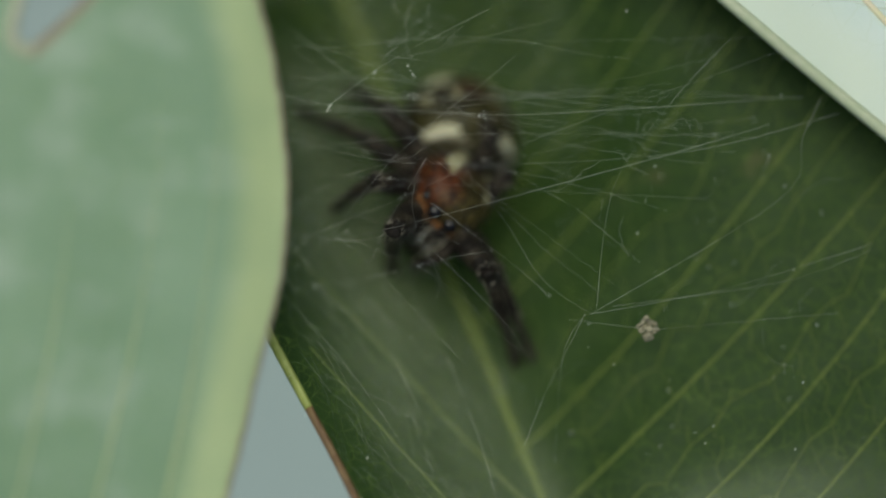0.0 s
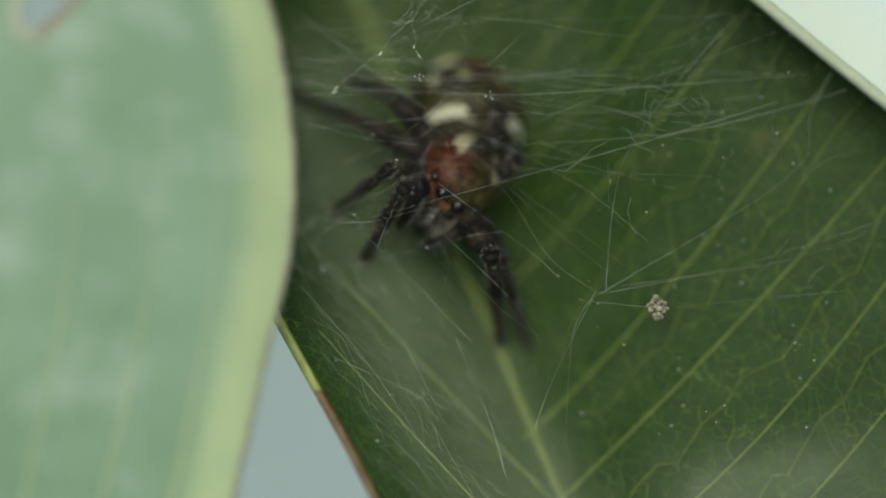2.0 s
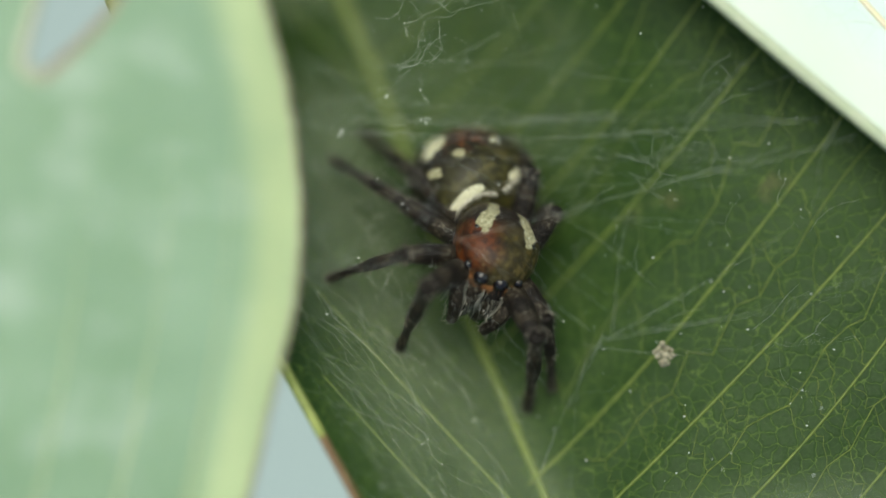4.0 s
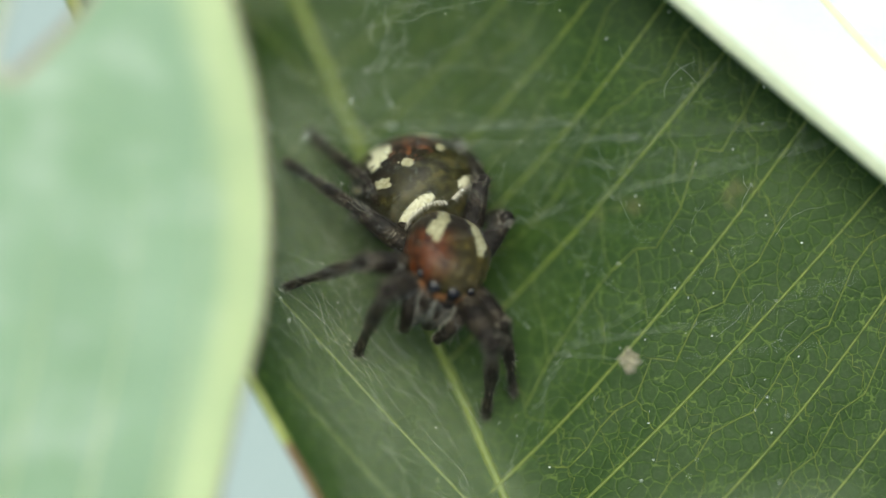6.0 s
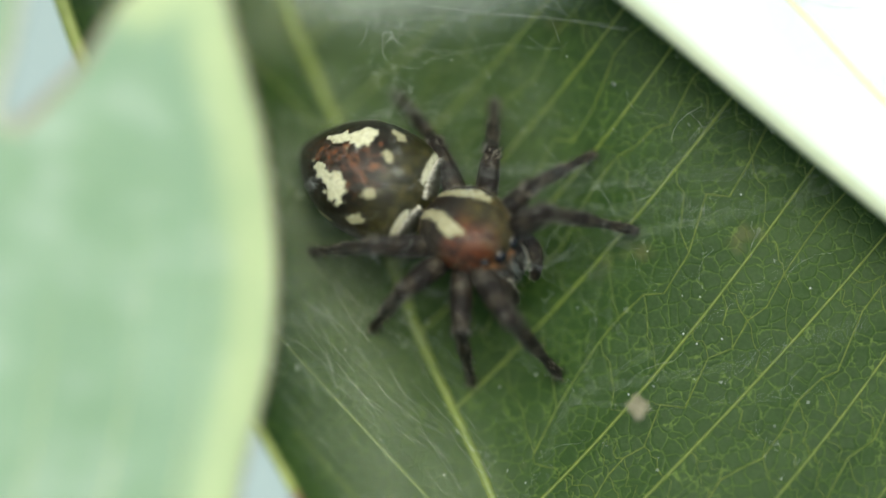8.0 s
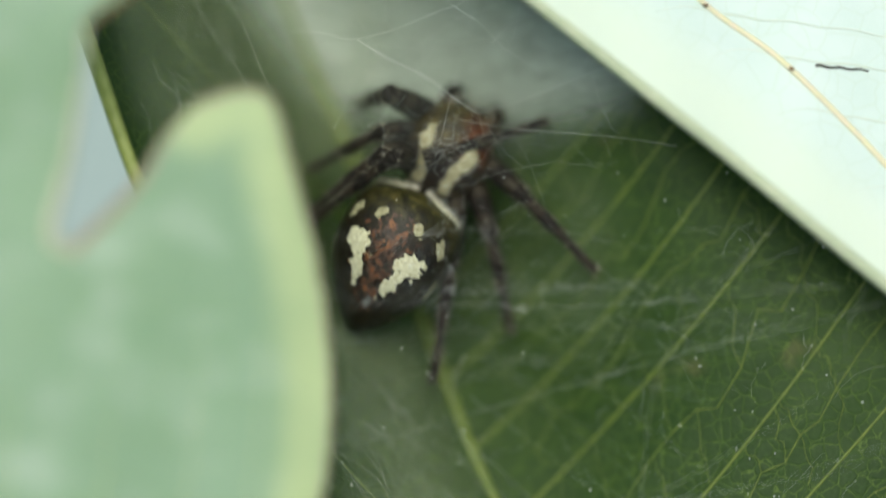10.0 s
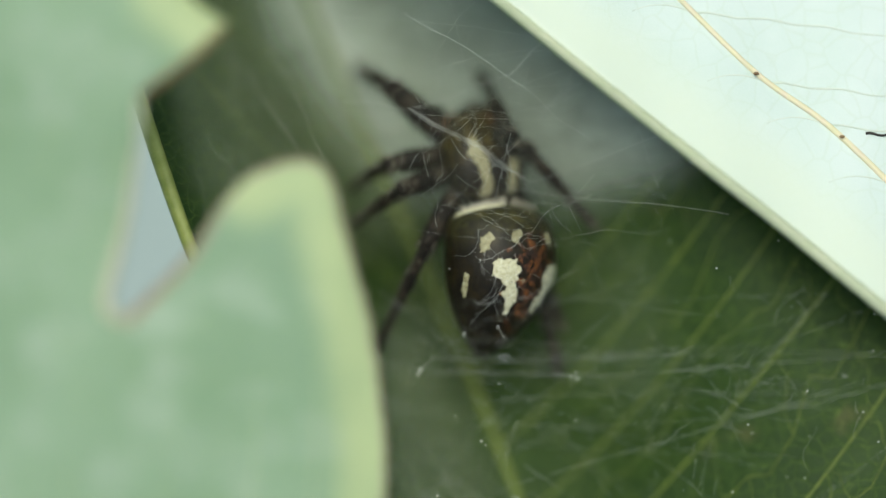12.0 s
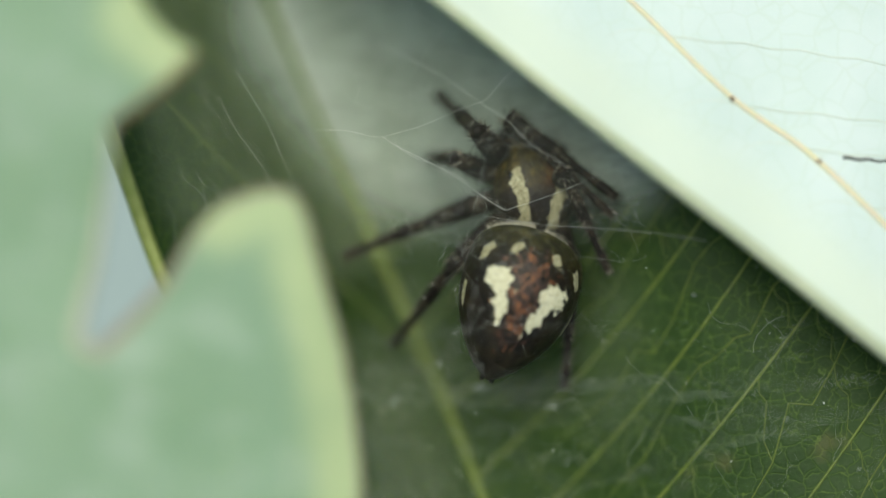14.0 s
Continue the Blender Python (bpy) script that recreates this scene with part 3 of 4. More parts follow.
def build_silk():
    web = tagged(new("spider_web"), "torn white silk retreat spun between the leaves", "spider web")
    rnd = random.Random(5)

    def strand(ax, ay, az, bx, by, bz, r=0.012, sag=0.25, wig=0.12):
        v, f = thread(place(ax, ay, az), place(bx, by, bz), sag, wig, r, 14)
        part("strand", v, f, M_SILK, web)

    def curve(lift, points, r, bow=0.0):
        """A strand that hangs through a few points."""
        path = [place(x, y, z + lift + bow * math.sin(0.9 * k)) for k, (x, y, z) in enumerate(spline(points, False, 7))]
        v, f = tube(path, lambda t: 0.36 * r * (0.8 + 0.4 * math.sin(7 * t + r * 900)), 4, False)
        part("strand", v, f, M_SILK, web)

    # long guy lines from the pale leaf's margin across the hollow
    curve(1.4, [(-6.6, 4.4, 6.8), (-4.6, 4.0, 5.6), (1.0, 3.7, 5.1), (5.4, 3.9, 5.0), (12.2, 4.4, 5.6)], 0.0100)
    curve(1.4, [(-6.6, 4.9, 6.8), (-3.0, 4.3, 5.6), (2.5, 4.4, 5.1), (9.0, 5.8, 5.2)], 0.0060)
    curve(1.4, [(-6.4, 2.8, 6.8), (-1.6, 1.9, 5.2), (7.4, 2.3, 5.0), (13.5, 3.8, 5.4)], 0.0090)
    curve(1.4, [(-6.4, 2.4, 6.8), (0.6, 3.0, 5.2), (10.6, 2.9, 5.0)], 0.0060)
    curve(1.4, [(-6.3, -1.1, 6.8), (-4.6, -0.9, 5.6), (-0.6, 0.1, 5.1), (7.4, 2.3, 5.0), (11.0, 3.4, 5.1)], 0.0100)
    curve(1.4, [(-1.4, 2.1, 5.2), (-2.8, -0.3, 5.1), (-3.4, -1.7, 4.9)], 0.0090)
    curve(1.4, [(-1.4, 2.1, 5.2), (-1.9, 0.4, 5.2), (-1.2, -1.8, 5.0)], 0.0060)
    curve(1.4, [(-1.2, 0.5, 5.1), (2.0, -1.9, 5.0), (3.0, -2.8, 4.9)], 0.0090)
    curve(1.4, [(-1.6, -0.8, 5.1), (-0.9, -2.2, 5.0), (-1.0, -3.0, 4.9)], 0.0080)
    curve(1.4, [(-1.6, -0.8, 5.1), (1.2, -3.5, 4.9), (2.4, -5.2, 4.4)], 0.0070)
    curve(1.4, [(-4.8, 4.1, 5.4), (-2.6, 5.7, 5.2), (0.8, 7.5, 5.0)], 0.0080)
    curve(1.4, [(-6.4, -0.6, 6.8), (-4.0, -0.9, 5.3), (-1.5, -0.4, 5.1), (-0.2, -1.0, 5.0)], 0.0060)
    curve(1.4, [(-7.4, -2.6, 7.0), (-5.6, -0.8, 6.0)], 0.0080)
    curve(1.4, [(-0.6, -5.1, 4.9), (0.6, -8.1, 4.8), (1.2, -10.2, 4.8)], 0.0100)
    curve(1.4, [(-2.6, -5.0, 5.0), (-1.0, -8.2, 5.0)], 0.0060)
    # a fan that runs together at a knot
    curve(1.4, [(4.8, -3.3, 4.9), (5.4, 1.1, 5.0), (7.4, 4.1, 5.0), (9.6, 6.5, 5.4)], 0.0090)
    curve(1.4, [(4.6, -3.5, 4.9), (11.4, 0.7, 5.0), (12.2, 2.9, 5.1), (12.9, 4.4, 5.4)], 0.0090)
    curve(1.4, [(4.6, -3.5, 4.9), (9.6, -2.5, 5.0), (14.7, -0.9, 5.2)], 0.0080)
    curve(1.4, [(5.4, -3.2, 4.9), (11.4, -2.3, 5.0), (14.7, -1.1, 5.2)], 0.0070)
    curve(1.4, [(4.4, -3.5, 4.9), (3.0, -6.3, 4.6), (2.2, -8.3, 4.4)], 0.0090)
    curve(1.4, [(4.4, -3.5, 4.9), (3.6, -5.0, 4.7), (3.3, -8.9, 4.4)], 0.0060)
    curve(1.4, [(4.6, -3.5, 4.9), (2.8, -2.2, 5.0), (1.2, 0.2, 5.1), (-1.0, 2.0, 5.2)], 0.0060)
    curve(1.4, [(3.8, -3.7, 4.9), (6.6, -4.0, 4.2), (8.2, -3.9, 4.8), (13.5, -3.4, 5.1)], 0.0070)
    # wisps close over the leaf
    for line in (((1.5, 7.0), (2.5, 5.8), (1.7, 4.6)), ((3.3, 4.6), (4.5, 4.5), (5.5, 3.4), (6.1, 2.0), (6.7, 0.8)), ((6.1, 3.2), (7.1, 3.5), (7.5, 3.9), (7.8, 4.4)),
                 ((-2.7, 8.2), (-2.9, 7.4), (-3.3, 6.6)), ((-6.0, 8.6), (-4.6, 7.0), (-3.9, 6.0)), ((8.2, 6.6), (8.9, 5.9), (8.6, 5.0)), ((0.4, 8.4), (1.2, 7.8), (3.2, 7.4)),
                 ((-5.6, -2.4), (-3.6, -4.2), (-1.6, -6.6)), ((-6.2, -3.2), (-3.8, -6.0), (-2.0, -8.6)), ((-4.6, 1.2), (-3.6, -0.8), (-2.4, -2.2))):
        curve(0.0, [(x, y, z_main(x, y) + 1.1) for x, y in line], 0.006, 0.08)
    # the heavy strands over the upper hollow
    for x, y, z, x1, y1, z1, r in ((-7.6, 13.6, 4.6, -5.2, 13.3, 4.3, 0.008), (-5.2, 13.3, 4.3, -0.9, 10.6, 3.9, 0.012), (-5.2, 13.3, 4.3, -2.2, 11.6, 4.0, 0.010),
                                   (-5.2, 13.3, 4.3, -1.6, 14.5, 4.4, 0.008), (-1.6, 14.5, 4.4, 0.4, 16.4, 5.2, 0.009), (-0.9, 10.6, 3.9, 5.4, 12.8, 5.2, 0.006),
                                   (-5.4, 16.8, 6.4, -1.0, 14.0, 4.6, 0.009), (-1.0, 14.0, 4.6, 1.4, 12.0, 5.2, 0.006), (-1.6, 10.4, 3.9, 6.2, 9.4, 5.0, 0.005),
                                   (-11.0, 14.8, 3.2, -8.8, 10.9, 5.0, 0.004), (-10.4, 15.8, 3.2, -8.2, 11.4, 5.0, 0.004)):
        strand(x, y, z, x1, y1, z1, r, 0.1, 0.10)

    # fine threads, too many to count
    pieces = []

    def fine(n, box_a, box_b, r0, r1, wig):
        for _ in range(n):
            a = [rnd.uniform(*q) for q in box_a]
            b = [rnd.uniform(*q) for q in box_b]
            pieces.append(thread(place(*a), place(*b), rnd.uniform(0, 0.3), rnd.uniform(0, wig), rnd.uniform(r0, r1), 6))

    fine(22, ((-6.4, -6.0), (-3, 7), (7.5, 9.0)), ((0, 12), (-6, 8), (6.0, 7.4)), 0.0012, 0.003, 0.6)
    fine(6, ((-6.4, -6.0), (2.0, 5.4), (7.5, 9.0)), ((6, 13), (0, 7), (6.0, 7.2)), 0.0015, 0.003, 0.5)
    fine(24, ((-8, 4), (8, 20), (4.5, 6.5)), ((-8, 6), (8, 18), (4, 6)), 0.0012, 0.0035, 1.3)
    fine(4, ((-3, 3), (8, 12), (5.0, 6.0)), ((-3, 4), (5, 10), (4.5, 5.5)), 0.001, 0.003, 0.8)
    v, f = join(*pieces)
    tagged(part("fine_thread", v, f, M_SILK, web, "hair-fine silk threads"), kind="stuff")

    # a mat of threads spun flat over the folded side of the green leaf
    pieces = []
    for _ in range(240):
        x, y = rnd.uniform(-8.0, 0.5), rnd.uniform(-10, 7)
        a = radians(rnd.gauss(-48, 12))
        ln = rnd.uniform(1.5, 5)
        x1, y1 = x + ln * math.cos(a), y + ln * math.sin(a)
        u0, u1 = (x + 1.42 + 0.41 * y), (x1 + 1.42 + 0.41 * y1)
        if u0 > 0.2 or u1 > 0.6 or u0 < -7 or u1 < -7:
            continue
        h0, h1 = rnd.uniform(0.1, 0.9), rnd.uniform(0.1, 0.9)
        pieces.append(thread(place(x, y, z_main(x, y) + h0), place(x1, y1, z_main(x1, y1) + h1), 0, rnd.uniform(0, 0.25), rnd.uniform(0.0008, 0.0022), 6))
    for _ in range(26):
        x, y = rnd.uniform(-1, 15), rnd.uniform(-9, 15)
        a = rnd.uniform(0, math.pi)
        ln = rnd.uniform(0.5, 2.5)
        x1, y1 = x + ln * math.cos(a), y + ln * math.sin(a)
        pieces.append(thread(place(x, y, z_main(x, y) + rnd.uniform(0.1, 1.2)), place(x1, y1, z_main(x1, y1) + rnd.uniform(0.1, 1.2)), 0, rnd.uniform(0.05, 0.4), rnd.uniform(0.0012, 0.0035), 7))
    for _ in range(46):
        x, y = rnd.uniform(-13, -7), rnd.uniform(9, 17)
        a = radians(rnd.gauss(-60, 14))
        ln = rnd.uniform(1.0, 4)
        x1, y1 = x + ln * math.cos(a), y + ln * math.sin(a)
        pieces.append(thread(place(x, y, z_main(x, y) + rnd.uniform(0.2, 1.2)), place(x1, y1, z_main(x1, y1) + rnd.uniform(0.2, 1.2)), 0, rnd.uniform(0, 0.25), rnd.uniform(0.0008, 0.003), 6))
    v, f = join(*pieces)
    tagged(part("thread_mat", v, f, M_SILK, web, "flat mat of silk spun over the leaf"), kind="stuff")

    # knots and beads of silk
    pieces = []
    for _ in range(170):
        if rnd.random() < 0.5:
            x, y, z = rnd.uniform(-6, 14), rnd.uniform(-9, 9), rnd.uniform(3.2, 6)
        else:
            x, y = rnd.uniform(-7, 12), rnd.uniform(-9, 14)
            z = z_main(x, y) + rnd.uniform(0.1, 0.7)
        r = rnd.uniform(0.010, 0.035)
        pieces.append(ball(*place(x, y, z), r * rnd.uniform(0.7, 1.6), r, r, 6, 4))
    for x, y, z in ((-1.9, 4.4, 6.0), (-4.9, 3.9, 6.4), (0.6, 3.6, 5.8), (-2.0, 5.2, 6.0), (-1.6, -0.8, 5.6)):
        for _ in range(5):
            r = rnd.uniform(0.014, 0.032)
            pieces.append(ball(*place(x + rnd.gauss(0, 0.12), y + rnd.gauss(0, 0.12), z), r, r * 1.4, r, 7, 5))
    v, f = join(*pieces)
    tagged(part("silk_bead", v, f, M_SILK, web, "tiny white beads of silk"), kind="stuff")

    # a snarl of loose loops, and single curls round it
    pieces = []
    for _ in range(15):
        p = Vector((rnd.uniform(-4, 7), rnd.uniform(1.0, 11.0), rnd.uniform(2.4, 3.8)))
        a = rnd.uniform(0, 6.3)
        path = []
        for _ in range(rnd.randint(8, 22)):
            a += rnd.gauss(0, 0.28)
            p = p + Vector((math.cos(a), math.sin(a), rnd.gauss(0, 0.2))) * 0.13
            path.append(place(*p))
        pieces.append(tube(path, rnd.uniform(0.001, 0.0022), 3, False))
    for _ in range(11):
        cx, cy, cz = rnd.gauss(-1.3, 0.9), rnd.gauss(9.0, 1.3), rnd.uniform(2.6, 3.8)
        p = Vector((cx, cy, cz))
        d = Vector((rnd.gauss(0, 1), rnd.gauss(0, 1), rnd.gauss(0, 0.3)))
        path = []
        for _ in range(16):
            d = (d.normalized() + Vector((rnd.gauss(0, 0.6), rnd.gauss(0, 0.6), rnd.gauss(0, 0.2)))).normalized()
            p = p + d * 0.16
            path.append(place(*p))
        pieces.append(tube(path, rnd.uniform(0.0012, 0.0028), 3, False))
    for ax, ay, bx, by, n, wide in ((-5.0, 13.0, -0.9, 10.6, 22, 0.12), (-2.6, 10.2, -1.8, 7.0, 22, 0.6), (-0.7, 10.6, 0.6, 8.4, 2, 0.3), (2.3, 5.4, 6.2, 0.5, 8, 0.8), (5.6, 4.0, 7.6, 3.2, 7, 0.4), (-5.4, 10.0, -3.0, 9.4, 6, 0.4)):
        for _ in range(n):
            k = rnd.random()
            p = Vector((ax + (bx - ax) * k + rnd.gauss(0, wide), ay + (by - ay) * k + rnd.gauss(0, wide), rnd.uniform(4.9, 5.8)))
            a = math.atan2(by - ay, bx - ax) + rnd.gauss(0, 0.6)
            path = []
            for _ in range(rnd.randint(8, 20)):
                a += rnd.gauss(0, 0.32)
                p = p + Vector((math.cos(a), math.sin(a), rnd.gauss(0, 0.15))) * 0.12
                path.append(place(*p))
            pieces.append(tube(path, rnd.uniform(0.0015, 0.0038), 3, False))
    v, f = join(*pieces)
    tagged(part("silk_snarl", v, f, M_SILK, web, "snarl of loose silk loops"), kind="stuff")

    # thin felted sheets of silk, and pale ones that paint sheen and haze over the leaf
    def sheet(name, outline, height, mat, label, fade=2.0):
        line = np.array(spline(outline, True, 10))
        v, f = blade(line, height, 0.3, 0.02)
        n = len(v) // 2
        ob = part(name, v[:n], [q for q in f if max(q) < n], mat, web, label)
        thin = ob.data.attributes.new("felt", "FLOAT_COLOR", "POINT")
        for k, (x, y, z) in enumerate(v[:n]):
            c = 1 / (1 - z / EYE)
            d = float(np.hypot(*(line - (x * c, y * c)).T).min())
            d = min(d / fade, 1.0)
            d = d * d * (3 - 2 * d)
            thin.data[k].color = (d, d, d, 1)

    sheet("silk_and_haze_sheet", [(-11.6, 17.0), (-10.6, 24.0), (-4.0, 26.0), (2.0, 21.0), (6.5, 16.0), (6.6, 11.4), (2.0, 9.0), (-3.6, 8.6), (-6.4, 9.9), (-9.4, 13.0)],
          lambda x, y: z_main(x, y) + 0.5 + 0.15 * math.sin(x * 0.6), M_VEIL, "milky felt of silk", 2.8)
    # added to lighten the upper left fold, shaded by the leaf above
    sheet("silk_and_haze_sheet", [(-15.0, 15.4), (-12.8, 9.0), (-9.0, 7.0), (-5.0, 8.0), (-4.0, 13.0), (-6.0, 20.0), (-10.0, 24.0), (-14.0, 21.0)],
          lambda x, y: z_main(x, y) + 0.5, M_MAT_HAZE, "thin misty sheet of silk and painted haze", 2.0)
    # the fold's silk mat, made denser to stand in for brighter light
    sheet("silk_and_haze_sheet", [(-7.6, 7.5), (-3.2, 5.6), (-0.4, -1.4), (3.2, -7.0), (7.0, -14.0), (0.0, -15.5), (-4.0, -9.6), (-6.8, -4.4), (-8.6, -1.0), (-9.0, 4.0)],
          lambda x, y: z_main(x, y) + 0.45, M_MAT_HAZE, "thin misty sheet of silk and painted haze", 3.2)
    sheet("silk_and_haze_sheet", [(-7.5, 12.0), (-5.0, 16.5), (0.0, 16.5), (3.5, 12.8), (3.6, 9.6), (0.5, 7.6), (-4.0, 8.0)],
          lambda x, y: 5.3 + 0.2 * math.sin(x), M_HAZE, "thin misty sheet of silk and painted haze", 3.0)
    # faint film added to paint a lightening haze over the upper hollow
    sheet("silk_and_haze_sheet", [(-6.5, 3.8), (-6.5, 9.0), (0.0, 10.5), (4.0, 9.4), (5.6, 5.0), (4.0, 1.0), (1.0, 2.0), (-2.0, 2.8)],
          lambda x, y: z_main(x, y) + 0.6, M_HAZE_FILM, "thin misty sheet of silk and painted haze", 2.6)
    # added sheet in place of the sky's reflection on the glossy leaf
    sheet("silk_and_haze_sheet", [(6.0, -9.0), (9.5, -7.8), (14.0, -7.4), (17.0, -9.0), (14.0, -14.0), (9.0, -17.0), (5.5, -13.0)],
          lambda x, y: z_main(x, y) + 0.3, M_LEAF_SHEEN, "thin misty sheet of silk and painted haze", 3.2)
    return web


def build_crumb():
    rnd = random.Random(2)
    pieces = []
    x, y, z = place(6.6, -4.0, 5.4)
    for _ in range(34):
        r = rnd.uniform(0.035, 0.11)
        a, d = rnd.uniform(0, 6.3), 0.34 * math.sqrt(rnd.random())
        pieces.append(ball(x + d * math.cos(a), y + 1.15 * d * math.sin(a), z + rnd.gauss(0, 0.1), r * rnd.uniform(0.8, 1.5), r, r * 0.8, 8, 5))
    v, f = join(*pieces)
    ob = new("crumb", mesh("crumb", v, f, M_CRUMB))
    tagged(ob, "beige crumb of debris caught in the silk", "debris")


# ---- the spider: x forward, y to its left, z up, origin in the middle of the carapace ----
def hairs(surface, n, length, lean, r, rnd):
    """Thin three-sided spikes; surface(rnd) gives a point and a normal."""
    verts, faces = [], []
    for _ in range(n):
        p, d = surface(rnd)
        p, d = Vector(p), Vector(d).normalized()
        d = (d + Vector(lean) + Vector((rnd.gauss(0, 0.25), rnd.gauss(0, 0.25), rnd.gauss(0, 0.25)))).normalized()
        ln = length * rnd.uniform(0.5, 1.2)
        s = d.orthogonal().normalized()
        w = d.cross(s)
        o = len(verts)
        for k in range(3):
            a = 2.1 * k
            verts.append(tuple(p + (s * math.cos(a) + w * math.sin(a)) * r))
        verts.append(tuple(p + d * ln + Vector((0, 0, -0.12 * ln))))
        faces += [(o, o + 1, o + 3), (o + 1, o + 2, o + 3), (o + 2, o, o + 3)]
    return verts, faces


AB_L, AB_W, AB_H = 5.45, 2.06, 1.84      # abdomen: length, half width, half height


def abdomen_point(u, a, grow=0.0):
    """u from the waist (0) to the spinnerets (1); a from the back's middle line (0) round to the side."""
    if u < 0.4:
        w = max(1 - (1 - u / 0.4) ** 4.2, 0.0) ** 0.5
    else:
        w = max(1 - ((u - 0.4) / 0.6) ** 1.9, 0.0) ** 0.8
    r = w + grow
    return (-AB_L * u, AB_W * r * math.sin(a), AB_H * r * math.cos(a) + 0.35 * math.sin(math.pi * u) - 0.7 * u * u)


def abdomen_net(nu, na, grow, a0=-math.pi, a1=math.pi, u0=0.0, u1=1.0, test=None):
    verts, faces, ids = [], [], {}

    def vid(i, j):
        if (i, j) not in ids:
            ids[(i, j)] = len(verts)
            u, a = u0 + (u1 - u0) * i / nu, a0 + (a1 - a0) * j / na
            verts.append(abdomen_point(u, a, grow))
        return ids[(i, j)]

    full = test is None
    for i in range(nu):
        for j in range(na):
            u, a = u0 + (u1 - u0) * (i + 0.5) / nu, a0 + (a1 - a0) * (j + 0.5) / na
            if full or test(u, a):
                j1 = (j + 1) % na if full else j + 1
                faces.append((vid(i, j), vid(i + 1, j), vid(i + 1, j1), vid(i, j1)))
    return verts, faces


def blot(u, a, cu, ca, ru, ra, turn, jag):
    """Below zero inside a ragged oval spot."""
    du, da = u - cu, (a - ca) * 0.35
    c, s = math.cos(turn), math.sin(turn)
    p, q = (du * c + da * s) / ru, (-du * s + da * c) / (ra * 0.35)
    return math.hypot(p, q) - 1 + jag * noise.noise((u * 26, a * 9, 3.1)) + 0.4 * jag * noise.noise((u * 80, a * 28, 7.7))


def build_abdomen(spider):
    rnd = random.Random(11)
    v, f = abdomen_net(44, 56, 0.0)
    ab = part("abdomen", v, f, M_ABDOMEN, spider, "plump dark brown abdomen with cream blotches")
    for sgn in (1, -1):
        spots = (("cream_blotch", lambda u, a: min(blot(u, a, 0.50, sgn * 0.54, 0.080, 0.27, sgn * 0.5, 0.6), blot(u, a, 0.64, sgn * 0.40, 0.105, 0.13, -sgn * 0.25, 0.7)) < 0),
                 ("cream_dash", lambda u, a: blot(u, a, 0.27, sgn * 0.36, 0.055, 0.080, sgn * 0.5, 0.5) < 0),
                 ("cream_dash", lambda u, a: blot(u, a, 0.31, sgn * 0.92, 0.070, 0.10, sgn * 0.5, 0.5) < 0),
                 ("cream_dash", lambda u, a: blot(u, a, 0.57, sgn * 1.35, 0.08, 0.07, sgn * 0.3, 0.5) < 0),
                 ("cream_band", lambda u, a: abs(u - 0.030 - 0.052 * (abs(a) / 1.2) ** 1.4) < (0.004 + 0.013 * step(0.25, 0.7, abs(a))) * (1.0 + 0.9 * noise.noise((a * 38, 1.0, sgn * 2.0)))
                  and 0.42 < sgn * a < 1.7))
        for name, test in spots:
            lo, hi = (0.0, 1.75) if sgn > 0 else (-1.75, 0.0)
            v, f = abdomen_net(300, 150, 0.012, lo, hi, 0.004, 0.95, test)
            if f:
                part(name, v, f, M_DULL if name == "cream_dash" else M_WHITE, ab, "patch of cream scales")
    v, f = abdomen_net(110, 70, 0.007, -0.7, 0.7, 0.22, 0.9,
                       lambda u, a: blot(u, a, 0.55, 0.0, 0.30, 0.50, 0.0, 0.9) < -0.1 and noise.noise((u * 20, a * 12, 5.0)) > -0.12)
    part("rust_field", v, f, M_RUST, ab, "rust-brown scales along the back")

    def skin(r):
        u, a = r.uniform(0.05, 0.97), r.uniform(-2.0, 2.0)
        p = Vector(abdomen_point(u, a))
        q = Vector(abdomen_point(u, a, 0.1))
        return p, q - p

    v, f = hairs(skin, 320, 0.24, (-1.0, 0, 0), 0.007, rnd)
    tagged(part("abdomen_hair", v, f, M_HAIR_DARK, ab), kind="stuff")

    def front(r):
        a = r.uniform(0.18, 1.5) * r.choice((-1, 1))
        u = 0.012 + 0.056 * (abs(a) / 1.2) ** 1.4
        p = Vector(abdomen_point(u, a))
        return p, Vector(abdomen_point(u, a, 0.1)) - p

    v, f = hairs(front, 220, 0.30, (1.3, 0, -0.9), 0.016, rnd)
    tagged(part("fringe", v, f, M_HAIR_WHITE, ab, "pale fringe on the abdomen's front"), kind="stuff")
    for y in (-0.16, 0.16):
        v, f = tube([(-4.85, y, -0.72), (-5.15, y, -0.82), (-5.42, y * 1.2, -0.9)], lambda t: 0.17 - 0.10 * t, 8)
        part("spinneret", v, f, M_LEG, ab)
    return ab


CARAPACE = (1.70, 1.50, 1.14)         # half length, half width, half height


def carapace_bulge(x, y, z):
    """A high, boxy head that slopes down behind."""
    sq = lambda q, e: math.copysign(abs(q) ** e, q)
    x, y, z = sq(x, 0.72), sq(y, 0.80), sq(z, 0.78)
    if z > 0:
        z *= 1.0 - 0.45 * max(0.0, -x - 0.1) ** 1.3
    y *= 1.0 - 0.10 * max(0.0, x) - 0.22 * max(0.0, -x - 0.35)
    return x, y, z


def carapace_point(th, ph, k=1.0):
    x, y, z = carapace_bulge(math.cos(th), math.sin(th) * math.cos(ph), math.sin(th) * math.sin(ph))
    return CARAPACE[0] * x * k, CARAPACE[1] * y * k, 0.15 + CARAPACE[2] * z * k


